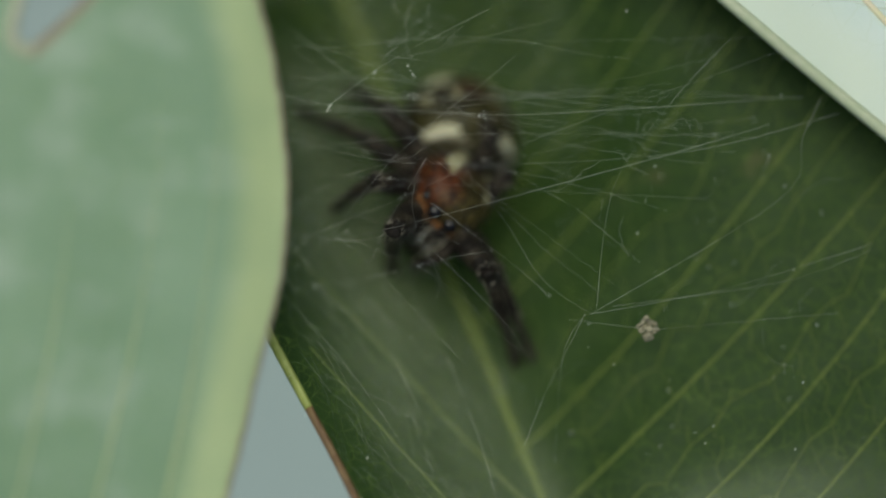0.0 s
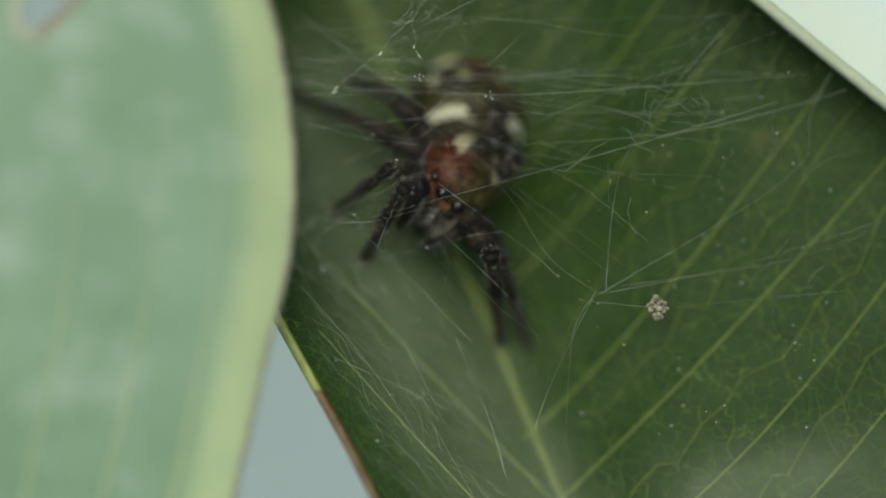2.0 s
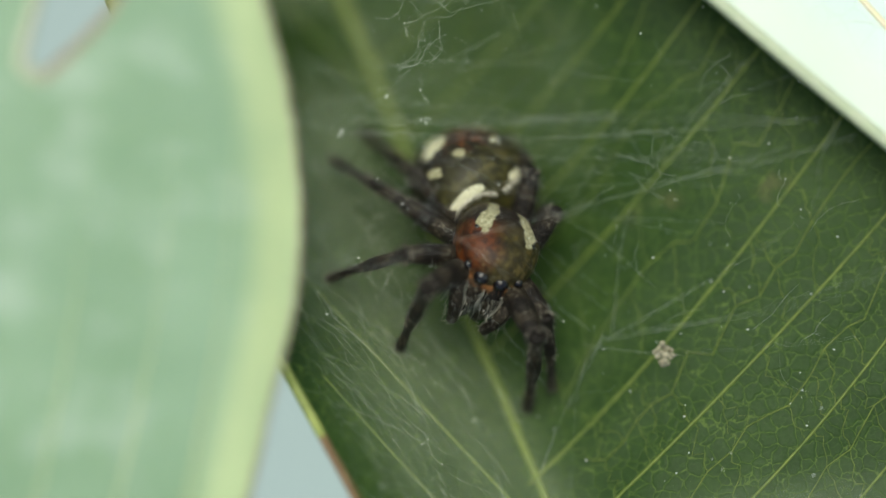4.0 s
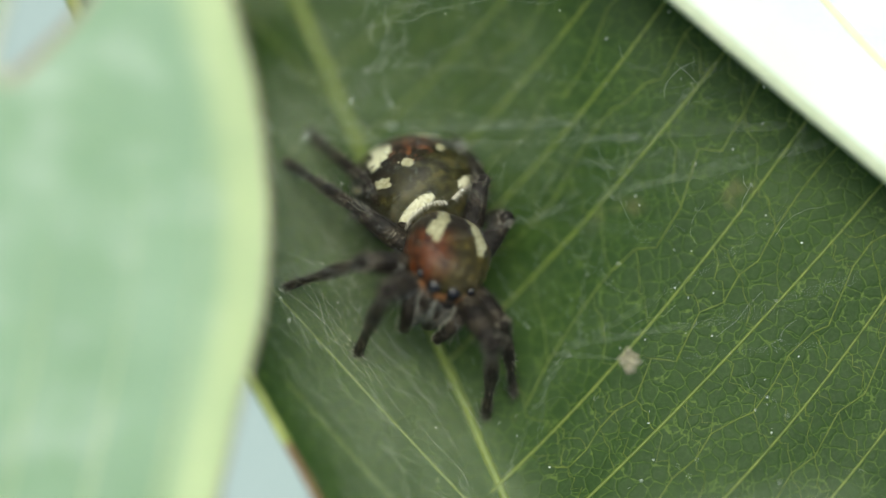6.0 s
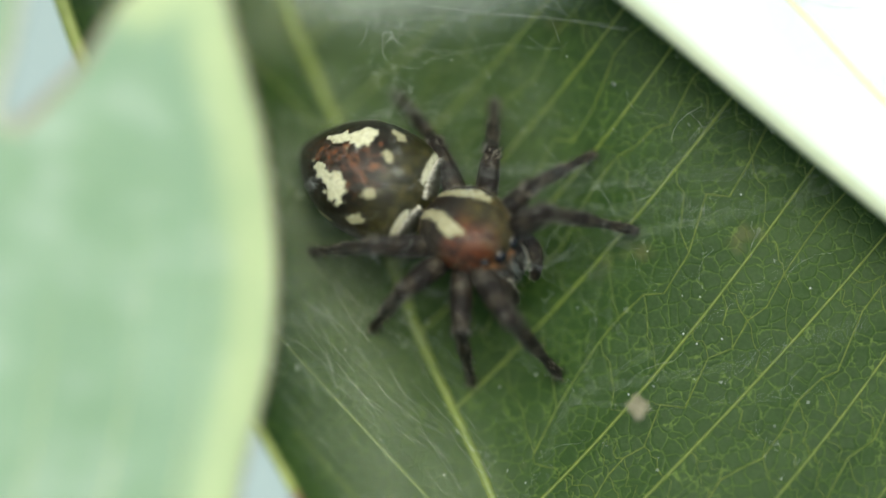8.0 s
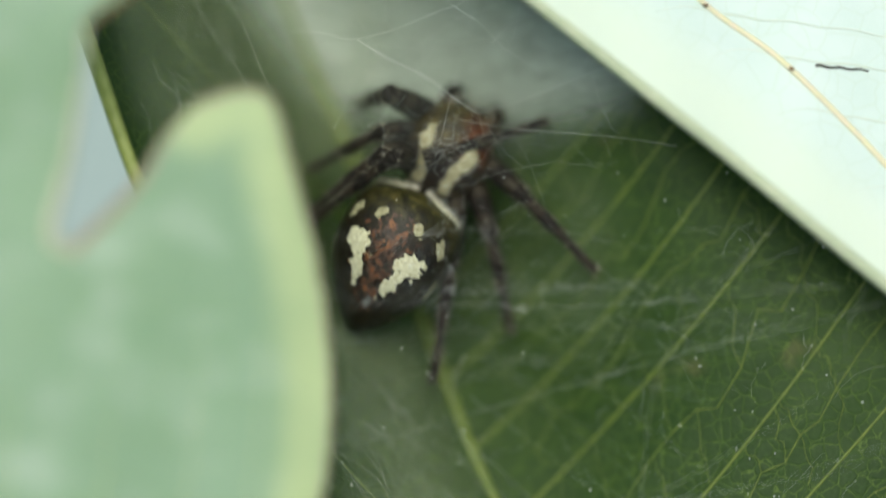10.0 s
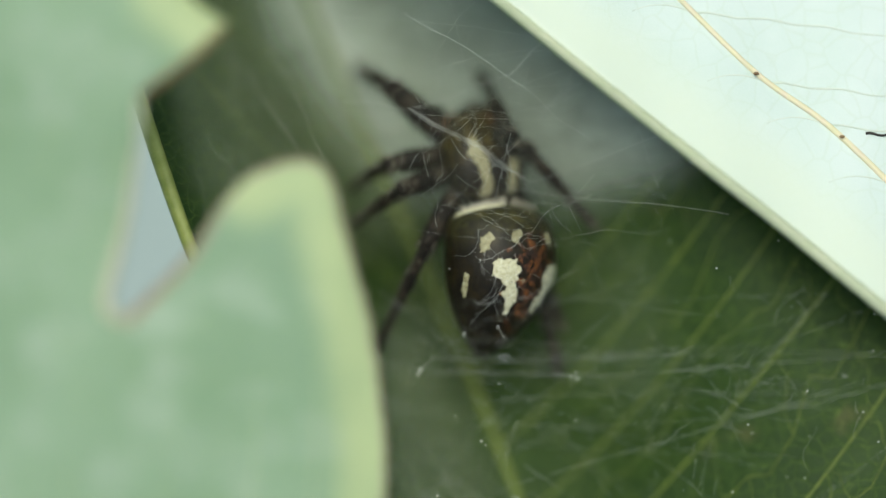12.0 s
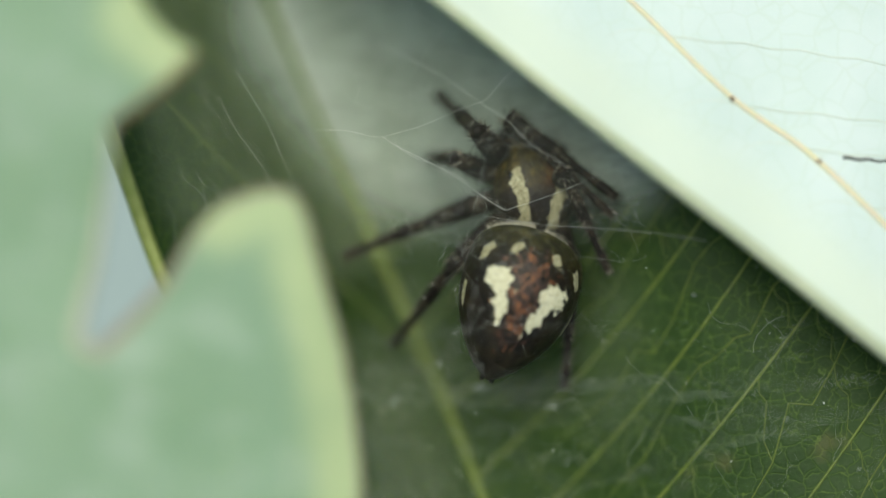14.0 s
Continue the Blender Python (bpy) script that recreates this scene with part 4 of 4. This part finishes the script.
def build_spider():
    spider = tagged(new("jumping_spider"), "dark hairy jumping spider with cream-patched abdomen and red-brown head", "spider")
    rnd = random.Random(3)
    v, f = ball(0, 0, 0.15, *CARAPACE, 40, 28, carapace_bulge)
    head = part("carapace", v, f, M_CARAPACE, spider, "glossy red-brown and black carapace")
    # cream bands behind the eyes, ragged
    for sgn in (1, -1):
        verts, faces, ids = [], [], {}
        n, mth, mph = 0, 90, 110
        for i in range(mth):
            for j in range(mph):
                th, ph = math.pi * (i + 0.5) / mth, math.pi * (j + 0.5) / mph
                x, y, z = carapace_point(th, ph)
                w = 0.19 + 0.06 * math.exp(-((x + 0.2) / 0.5) ** 2) - 0.12 * step(0.0, 0.5, x) + 0.10 * noise.noise((x * 4, y * 4, 1.0)) + 0.08 * noise.noise((x * 16, y * 16, 4.0))
                if z > 0.2 and -1.50 < x < 0.46 and abs(y - sgn * (0.52 + 0.33 * step(-1.1, 0.1, x) - 0.2 * step(0.2, 0.7, x))) < w:
                    q = []
                    for a, b in ((i, j), (i + 1, j), (i + 1, j + 1), (i, j + 1)):
                        if (a, b) not in ids:
                            ids[(a, b)] = len(verts)
                            verts.append(carapace_point(math.pi * a / mth, math.pi * b / mph, 1.012))
                        q.append(ids[(a, b)])
                    faces.append(tuple(q))
        part("cream_stripe", verts, faces, M_DULL, head, "band of cream scales")
    # eyes
    for x, y, z, r in ((1.58, 0.36, 0.22, 0.30), (1.58, -0.36, 0.22, 0.30), (1.40, 0.94, 0.36, 0.17), (1.40, -0.94, 0.36, 0.17),
                       (0.20, 1.02, 0.98, 0.13), (0.20, -1.02, 0.98, 0.13), (0.85, 1.16, 0.80, 0.05), (0.85, -1.16, 0.80, 0.05)):
        v, f = ball(x, y, z, r, r, r, 16, 10)
        part("eye", v, f, M_EYE, head, "glossy black eye")
    # belly plate and jaws
    v, f = ball(-0.1, 0, -0.55, 1.45, 1.0, 0.40, 20, 12)
    part("sternum", v, f, M_LEG, spider)
    for y in (0.36, -0.36):
        v, f = tube(spline([(1.40, y, -0.1), (1.66, y, -0.6), (1.68, y * 0.95, -1.3), (1.48, y * 0.7, -1.9)], False, 4), lambda t: 0.38 - 0.17 * t * t, 12)
        part("chelicera", v, f, M_LEG, spider, "dark jaw")
    for y in (0.75, -0.75):
        v, f = tube(spline([(1.15, y * 1.2, -0.4), (1.9, y * 1.3, -0.35), (2.25, y * 1.05, -0.95), (2.2, y * 0.8, -1.7)], False, 5), lambda t: 0.26 - 0.07 * abs(2 * t - 1), 10)
        palp = part("palp", v, f, M_LEG, spider, "hairy feeler with pale hairs")
        sgn = 1 if y > 0 else -1

        def feeler(r, y=y):
            t = r.random()
            return (1.3 + 1.5 * t - 0.6 * t * t, y * (1.25 - 0.4 * t) + r.gauss(0, 0.17), -0.3 - 1.35 * t * t + r.gauss(0, 0.17)), (r.gauss(0, 1), r.gauss(0, 1), r.gauss(0, 1))

        v, f = hairs(feeler, 170, 0.42, (0.3, 0, -0.4), 0.013, rnd)
        tagged(part("palp_hair", v, f, M_HAIR_WHITE, palp, "pale hairs"), kind="stuff")

    def face(r):
        y = r.uniform(-1.05, 1.05)
        return (1.66 - 0.22 * y * y, y, r.uniform(-0.75, 0.0)), (0.8, 0.25 * y, -0.9)

    v, f = hairs(face, 260, 0.95, (0, 0, -0.25), 0.017, rnd)
    tagged(part("face_fringe", v, f, M_HAIR_WHITE, spider, "white fringe under the eyes"), kind="stuff")

    def brow(r):
        y = r.uniform(-1.15, 1.15)
        return (1.66 - 0.22 * y * y, y, 0.02 + 0.12 * y * y + r.gauss(0, 0.05)), (1.0, 0.25 * y, -0.5)

    v, f = hairs(brow, 260, 0.30, (0, 0, -0.15), 0.022, rnd)
    tagged(part("brow_hair", v, f, M_HAIR_ORANGE, head, "orange hairs round the front eyes"), kind="stuff")

    def shell(r):
        th, ph = r.uniform(0.2, 2.9), r.uniform(0.0, math.pi)
        p = Vector(carapace_point(th, ph))
        return p, p - Vector((0, 0, -0.3))

    v, f = hairs(shell, 420, 0.15, (0.9, 0, 0), 0.010, rnd)
    tagged(part("scale_hair", v, f, M_HAIR_GOLD, head, "short golden hairs"), kind="stuff")
    v, f = hairs(shell, 240, 0.24, (0.2, 0, 0), 0.007, rnd)
    tagged(part("carapace_hair", v, f, M_HAIR_DARK, head), kind="stuff")
    v, f = tube([(-1.5, 0, 0.0), (-1.9, 0, -0.05), (-2.3, 0, 0.0)], 0.32, 10)
    part("waist", v, f, M_LEG, spider)
    return spider


def leg_mesh(name, path, radius, rnd, parent, label=""):
    path = spline(path, False, 5)
    v, f = tube(path, radius, 10)
    ob = part(name, v, f, M_LEG, parent, label)

    def skin(r):
        t = r.random()
        i = min(int(t * (len(path) - 1)), len(path) - 2)
        p = Vector(path[i]).lerp(Vector(path[i + 1]), t * (len(path) - 1) - i)
        a = r.uniform(0, 2 * math.pi)
        d = Vector((0.5, math.cos(a), math.sin(a)))
        return p + d * radius(t) * 0.85, d

    v, f = hairs(skin, 420, 0.36, (0.4, 0, 0), 0.008, rnd)
    pale = hairs(skin, 80, 0.24, (0.6, 0, 0), 0.014, rnd)
    if parent.get("category"):
        tagged(part("leg_hair", v, f, M_HAIR_DARK, ob), kind="stuff")

        def knee(r):
            p = Vector(path[-1]).lerp(Vector(path[-4]), r.random())
            a = r.uniform(0, 2 * math.pi)
            d = Vector((0.6, math.cos(a), math.sin(a)))
            return p + d * radius(0.95) * 0.85, d

        v, f = hairs(knee, 46, 0.26, (0.7, 0, 0), 0.016, rnd)
        tagged(part("knee_hair", v, f, M_HAIR_PALE, ob, "tuft of pale hairs"), kind="stuff")
    else:
        # the shin carries its own hair in its mesh: it is the last level
        me = ob.data
        me.materials.append(M_HAIR_DARK)
        me.materials.append(M_HAIR_PALE)
        bm = bmesh.new()
        bm.from_mesh(me)
        for (vv, ff), k in (((v, f), 1), (pale, 2)):
            ids = [bm.verts.new([c * MM for c in q]) for q in vv]
            for q in ff:
                bm.faces.new([ids[i] for i in q]).material_index = k
        bm.to_mesh(me)
        bm.free()
    return ob


HIPS = {"1": (0.95, 0.80, -0.42), "2": (0.42, 1.00, -0.45), "3": (-0.20, 1.00, -0.45), "4": (-0.80, 0.82, -0.42)}
FEMUR = {"1": 2.7, "2": 2.3, "3": 2.3, "4": 2.7}
SHIN = {"1": 4.6, "2": 3.9, "3": 3.9, "4": 4.5}
REST = {"1": (5.2, 2.9), "2": (2.6, 4.6), "3": (-1.4, 4.6), "4": (-4.6, 3.2)}


def build_legs(spider):
    legs = {}
    rnd = random.Random(8)
    for side in "LR":
        for k in "1234":
            a, b = FEMUR[k], SHIN[k]
            thick = 1.10 if k == "1" else 0.94
            upper = leg_mesh("leg", [(-0.15, 0, 0), (0.3 * a, 0, 0.10), (0.7 * a, 0, 0.08), (a, 0, 0)],
                             lambda t, s=thick: s * (0.25 + 0.17 * math.sin(math.pi * min(1, 0.15 + t * 0.8))), rnd, spider, "hairy dark brown leg")
            lower = leg_mesh("shin", [(-0.1, 0, 0.02), (0.10 * b, 0, 0.10), (0.32 * b, 0, 0.12), (0.55 * b, 0, 0.10), (0.8 * b, 0, 0.04), (b, 0, 0)],
                             lambda t, s=thick: s * (0.29 - 0.18 * t + 0.035 * math.cos(t * 14)), rnd, upper)
            legs[side + k] = (upper, lower)
    return legs


# ---- what moves ----
STANCES = []


def stance(t, at, height, heading, pitch, roll, ab_yaw, ab_pitch, ab_roll, **feet):
    """Where the spider stands: carapace and its height over the leaf, the turns of body and abdomen, and the feet."""
    STANCES.append((t, at, heading, pitch, roll, ab_yaw, ab_pitch, ab_roll, height, feet))


def ease(a, b, t):
    k = t * t * (3 - 2 * t)
    return a + (b - a) * k


def body_pose(at, height, heading, pitch, roll):
    x, y = at
    z = z_main(x, y) + height
    px, py, pz = place(x, y, z)
    turn = Euler((0, 0, radians(heading))).to_matrix() @ Euler((0, radians(-pitch), 0)).to_matrix() @ Euler((radians(roll), 0, 0)).to_matrix()
    return Matrix.Translation((px, py, pz)) @ turn.to_4x4()


def scaled(m):
    """The same pose with its place in metres."""
    m = m.copy()
    m.translation = m.translation * MM
    return m


def foot_point(x, y, lift=0.0):
    return Vector(place(x, y, z_main(x, y) + 0.12 + lift))


def reach(hip, foot, a, b, sky):
    """Femur and shin poses, in the body's space, of a leg that arches from hip to foot."""
    d = foot - hip
    dist = min(max(d.length, abs(a - b) + 0.3), (a + b) * 0.985)
    d.normalize()
    out = Vector((hip.x * 0.2, hip.y, 0)).normalized()
    up = 0.8 * sky + Vector((0, 0, 0.25)) + 0.2 * out
    n = (up - d * up.dot(d)).normalized()
    x = (a * a - b * b + dist * dist) / (2 * dist)
    h = math.sqrt(max(a * a - x * x, 0.0))
    knee = hip + d * x + n * h
    tip = hip + d * dist

    def bone(p, q):
        ex = (q - p).normalized()
        ez = (n - ex * n.dot(ex)).normalized()
        ey = ez.cross(ex)
        m = Matrix((ex, ey, ez)).transposed().to_4x4()
        m.translation = p
        return m

    femur = bone(hip, knee)
    return femur, femur.inverted() @ bone(knee, tip)


def motions():
    stance(0.0, (-0.69, 0.82), 3.4, -110, 50, -28, 14, -24, 22, L1=(1.70, -5.33), L2=(2.30, -5.12), L3=(0.65, 2.17), L4=(-0.27, 4.56), R1=(-2.83, -1.96), R2=(-5.04, 0.22), R3=(-6.47, 3.91), R4=(-4.67, 4.63))
    stance(2.0, (-0.67, 0.82), 3.4, -110, 50, -28, 14, -24, 22, L1=(0.76, -5.33), L2=(1.76, -5.43), L3=(0.69, 2.07), L4=(-0.20, 4.47), R1=(-4.13, -2.31), R2=(-5.22, -0.50), R3=(-6.90, 3.90), R4=(-4.80, 4.39))
    stance(2.4, (-0.09, 0.32), 3.8, -103, 46, -24, 18, -29, 32, L1=(1.78, -5.58), L2=(2.58, -5.18), L3=(1.48, 1.42), L4=(0.62, 4.22), R1=(-2.92, -3.78), R2=(-5.62, -1.48), R3=(-6.82, 3.72), R4=(-4.42, 4.32))
    stance(3.0, (0.52, -0.25), 3.9, -98, 42, -20, 32, -30, 17, L1=(1.64, -5.92), L2=(2.44, -5.32), L3=(1.64, 0.98), L4=(0.78, 3.78), R1=(-2.96, -3.92), R2=(-5.56, -1.32), R3=(-6.66, 3.68), R4=(-4.26, 3.88))
    stance(5.5, (0.43, -0.34), 3.9, -97, 42, -18, 31, -30, 14, L1=(1.62, -6.16), L2=(2.72, -5.15), L3=(1.43, 0.85), L4=(0.55, 3.64), R1=(-2.99, -3.88), R2=(-5.50, -1.39), R3=(-6.27, 3.60), R4=(-4.73, 4.17))
    stance(6.0, (0.04, -0.38), 3.9, -97, 42, -18, 35, -29, 14, L1=(1.50, -6.02), L2=(2.50, -5.22), L3=(1.21, 1.02), L4=(0.34, 3.81), R1=(-3.11, -3.84), R2=(-5.72, -1.45), R3=(-6.40, 3.58), R4=(-4.84, 4.11))
    stance(6.2, (0.32, -0.17), 4.0, -86, 42, -22, 32, -29, 8, L1=(4.30, -4.30), L2=(2.51, -5.60), L3=(1.59, 0.80), L4=(0.73, 3.59), R1=(0.11, -5.01), R2=(-5.60, -1.62), R3=(-6.11, 3.08), R4=(-4.61, 3.68))
    stance(6.5, (0.19, -0.50), 4.2, -80, 42, -26, 34, -27, 7, L1=(5.02, -6.98), L2=(2.92, -4.58), L3=(1.72, 0.52), L4=(0.86, 3.32), R1=(0.16, -7.68), R2=(-5.48, -1.42), R3=(-6.28, 2.92), R4=(-5.48, 2.82))
    stance(6.8, (0.01, 0.51), 4.4, -70, 40, -32, 39, -27, 1, L1=(3.06, -4.63), L2=(2.86, -3.93), L3=(1.06, 1.47), L4=(0.20, 4.27), R1=(0.26, -6.53), R2=(-5.44, -1.23), R3=(-6.14, 2.97), R4=(-5.54, 3.27))
    stance(7.0, (0.17, 0.86), 4.5, -63, 38, -36, 33, -25, 2, L1=(2.86, -4.73), L2=(3.62, -2.89), L3=(1.62, 2.01), L4=(0.76, 4.81), R1=(1.22, -3.69), R2=(-5.48, -1.40), R3=(-6.38, 2.90), R4=(-5.68, 3.20))
    stance(7.2, (0.30, 0.76), 4.5, -60, 36, -40, 31, -16, 20, L1=(6.01, -2.32), L2=(2.91, -2.72), L3=(1.60, 2.21), L4=(-0.50, 3.57), R1=(0.72, -5.73), R2=(-5.49, -1.54), R3=(-4.49, -0.44), R4=(-5.70, 2.26))
    stance(8.0, (0.60, 2.20), 4.2, -28, 24, -28, 4, 4, 22)
    stance(8.7, (0.20, 5.20), 4.0, 14, 6, -22, 8, 3, 23)
    stance(9.3, (-0.54, 7.18), 3.3, 38, -6, -18, 4, -10, 12, L1=(-3.11, 9.98), L2=(-7.16, 8.40), L3=(-7.16, 6.30), R1=(4.04, 6.52), R2=(2.01, -0.23), R3=(0.36, 0.77), R4=(-3.99, -0.81))
    stance(9.6, (-0.78, 7.91), 3.3, 43, -6, -8, 0, -18, 1, L1=(-4.12, 10.12), L2=(-7.22, 8.62), L3=(-6.92, 6.52), R1=(6.37, 6.30), R2=(2.17, 5.61), R3=(0.77, -0.49), R4=(-2.93, -0.04))
    stance(10.0, (-1.97, 9.24), 3.5, 61, -6, 0, -0, -2, -6, L1=(-5.22, 10.89), L2=(-6.93, 8.60), L3=(-7.04, 7.00), R1=(1.58, 10.31), R2=(3.25, 4.94), R3=(0.23, 2.76), R4=(-2.68, 0.13))
    stance(10.5, (-2.17, 9.22), 3.9, 79, -10, 14, -3, -9, 2, L1=(-4.27, 12.58), L2=(-7.57, 10.59), L3=(-7.14, 8.49), L4=(-6.98, 6.45), R1=(1.53, 10.97), R2=(1.02, 8.17), R3=(1.11, 3.27), R4=(-2.49, 0.08))
    stance(11.5, (-1.71, 9.50), 3.9, 81, -14, 18, -5, -19, 2, L1=(-5.75, 12.19), L2=(-7.27, 10.40), L3=(-7.18, 9.20), L4=(-6.80, 6.46), R1=(1.47, 9.39), R2=(1.42, 8.93), R3=(1.02, 3.54), R4=(-2.45, 0.26))
    stance(12.0, (-2.66, 11.42), 4.0, 104, -12, 32, -9, -12, 14, L1=(-7.05, 14.75), L2=(-7.29, 10.45), L3=(-7.30, 9.09), L4=(-6.45, 4.64), R1=(-2.65, 14.51), R2=(1.40, 8.97), R3=(0.45, 4.58), R4=(0.43, 2.58))
    stance(13.0, (-2.53, 11.29), 3.9, 108, -12, 36, -16, 2, 18, L1=(-5.32, 13.49), L2=(-5.94, 11.59), L3=(-7.06, 8.64), L4=(-5.21, 3.29), R1=(-2.52, 13.57), R2=(1.73, 8.03), R3=(0.90, 4.34), R4=(0.49, 2.54))
    stance(13.5, (-1.59, 11.16), 2.9, 111, -8, 30, -22, -8, 22, L1=(-7.11, 13.20), L2=(-7.84, 11.11), L3=(-7.17, 8.76), L4=(-5.15, 3.67), R1=(-4.40, 13.92), R2=(1.62, 8.23), R3=(0.97, 4.68), R4=(0.65, 3.49))
    stance(14.0, (0.13, 11.30), 2.0, 89, -10, 13, -18, 7, 0, L1=(-3.19, 14.73), L2=(-3.53, 12.43), L3=(-7.04, 8.86), L4=(-4.95, 5.82), R1=(3.08, 10.96), R2=(2.93, 10.32), R3=(2.76, 8.28), R4=(1.12, 4.25))
    rows = {}
    times = [0.1 * k for k in range(141)]
    feet_at = []
    for t, at, heading, pitch, roll, ay, ap, ar, height, feet in STANCES:
        m = body_pose(at, height, heading, 0, 0)
        full = {}
        for side, s in (("L", 1), ("R", -1)):
            for k, (fx, fy) in REST.items():
                w = m @ Vector((fx, s * fy, 0))
                full[side + k] = feet.get(side + k, (w.x, w.y))
        feet_at.append(full)
    body, belly = [], []
    limb = {k: ([], []) for k in LEGS}
    for t in times:
        i = max(j for j in range(len(STANCES)) if STANCES[j][0] <= t + 1e-6)
        i = min(i, len(STANCES) - 2)
        a, b = STANCES[i], STANCES[i + 1]
        k = min(max((t - a[0]) / (b[0] - a[0]), 0), 1)
        at = (ease(a[1][0], b[1][0], k), ease(a[1][1], b[1][1], k))
        heading, pitch, roll, ay, ap, ar, height = (ease(a[q], b[q], k) for q in range(2, 9))
        m = body_pose(at, height, heading, pitch, roll)
        body.append((t, scaled(m)))
        belly.append((t, pose(-1.72 * MM, 0, 0.2 * MM, ar, ap, ay)))
        inv = m.inverted()
        sky = inv.to_3x3() @ Vector((0, 0, 1))
        for name in LEGS:
            p, q = feet_at[i][name], feet_at[i + 1][name]
            far = math.hypot(p[0] - q[0], p[1] - q[1])
            kk = min(max((k - 0.15) / 0.7, 0), 1)
            lift = min(far * 0.35, 1.2) * math.sin(math.pi * kk) + 1.3 * step(7.6, 9.3, t)
            foot = inv @ foot_point(ease(p[0], q[0], kk), ease(p[1], q[1], kk), lift)
            hx, hy, hz = HIPS[name[1]]
            hip = Vector((hx, hy if name[0] == "L" else -hy, hz))
            fem, shin = reach(hip, foot, FEMUR[name[1]], SHIN[name[1]], sky)
            limb[name][0].append((t, scaled(fem)))
            limb[name][1].append((t, scaled(shin)))
    walk(SPIDER, body)
    walk(ABDOMEN, belly)
    for name, (upper, lower) in LEGS.items():
        walk(upper, limb[name][0])
        walk(lower, limb[name][1])


build_ground()
build_main_leaf()
build_left_leaf()
build_right_leaf()
build_silk()
build_crumb()
SPIDER = build_spider()
ABDOMEN = build_abdomen(SPIDER)
LEGS = build_legs(SPIDER)
motions()
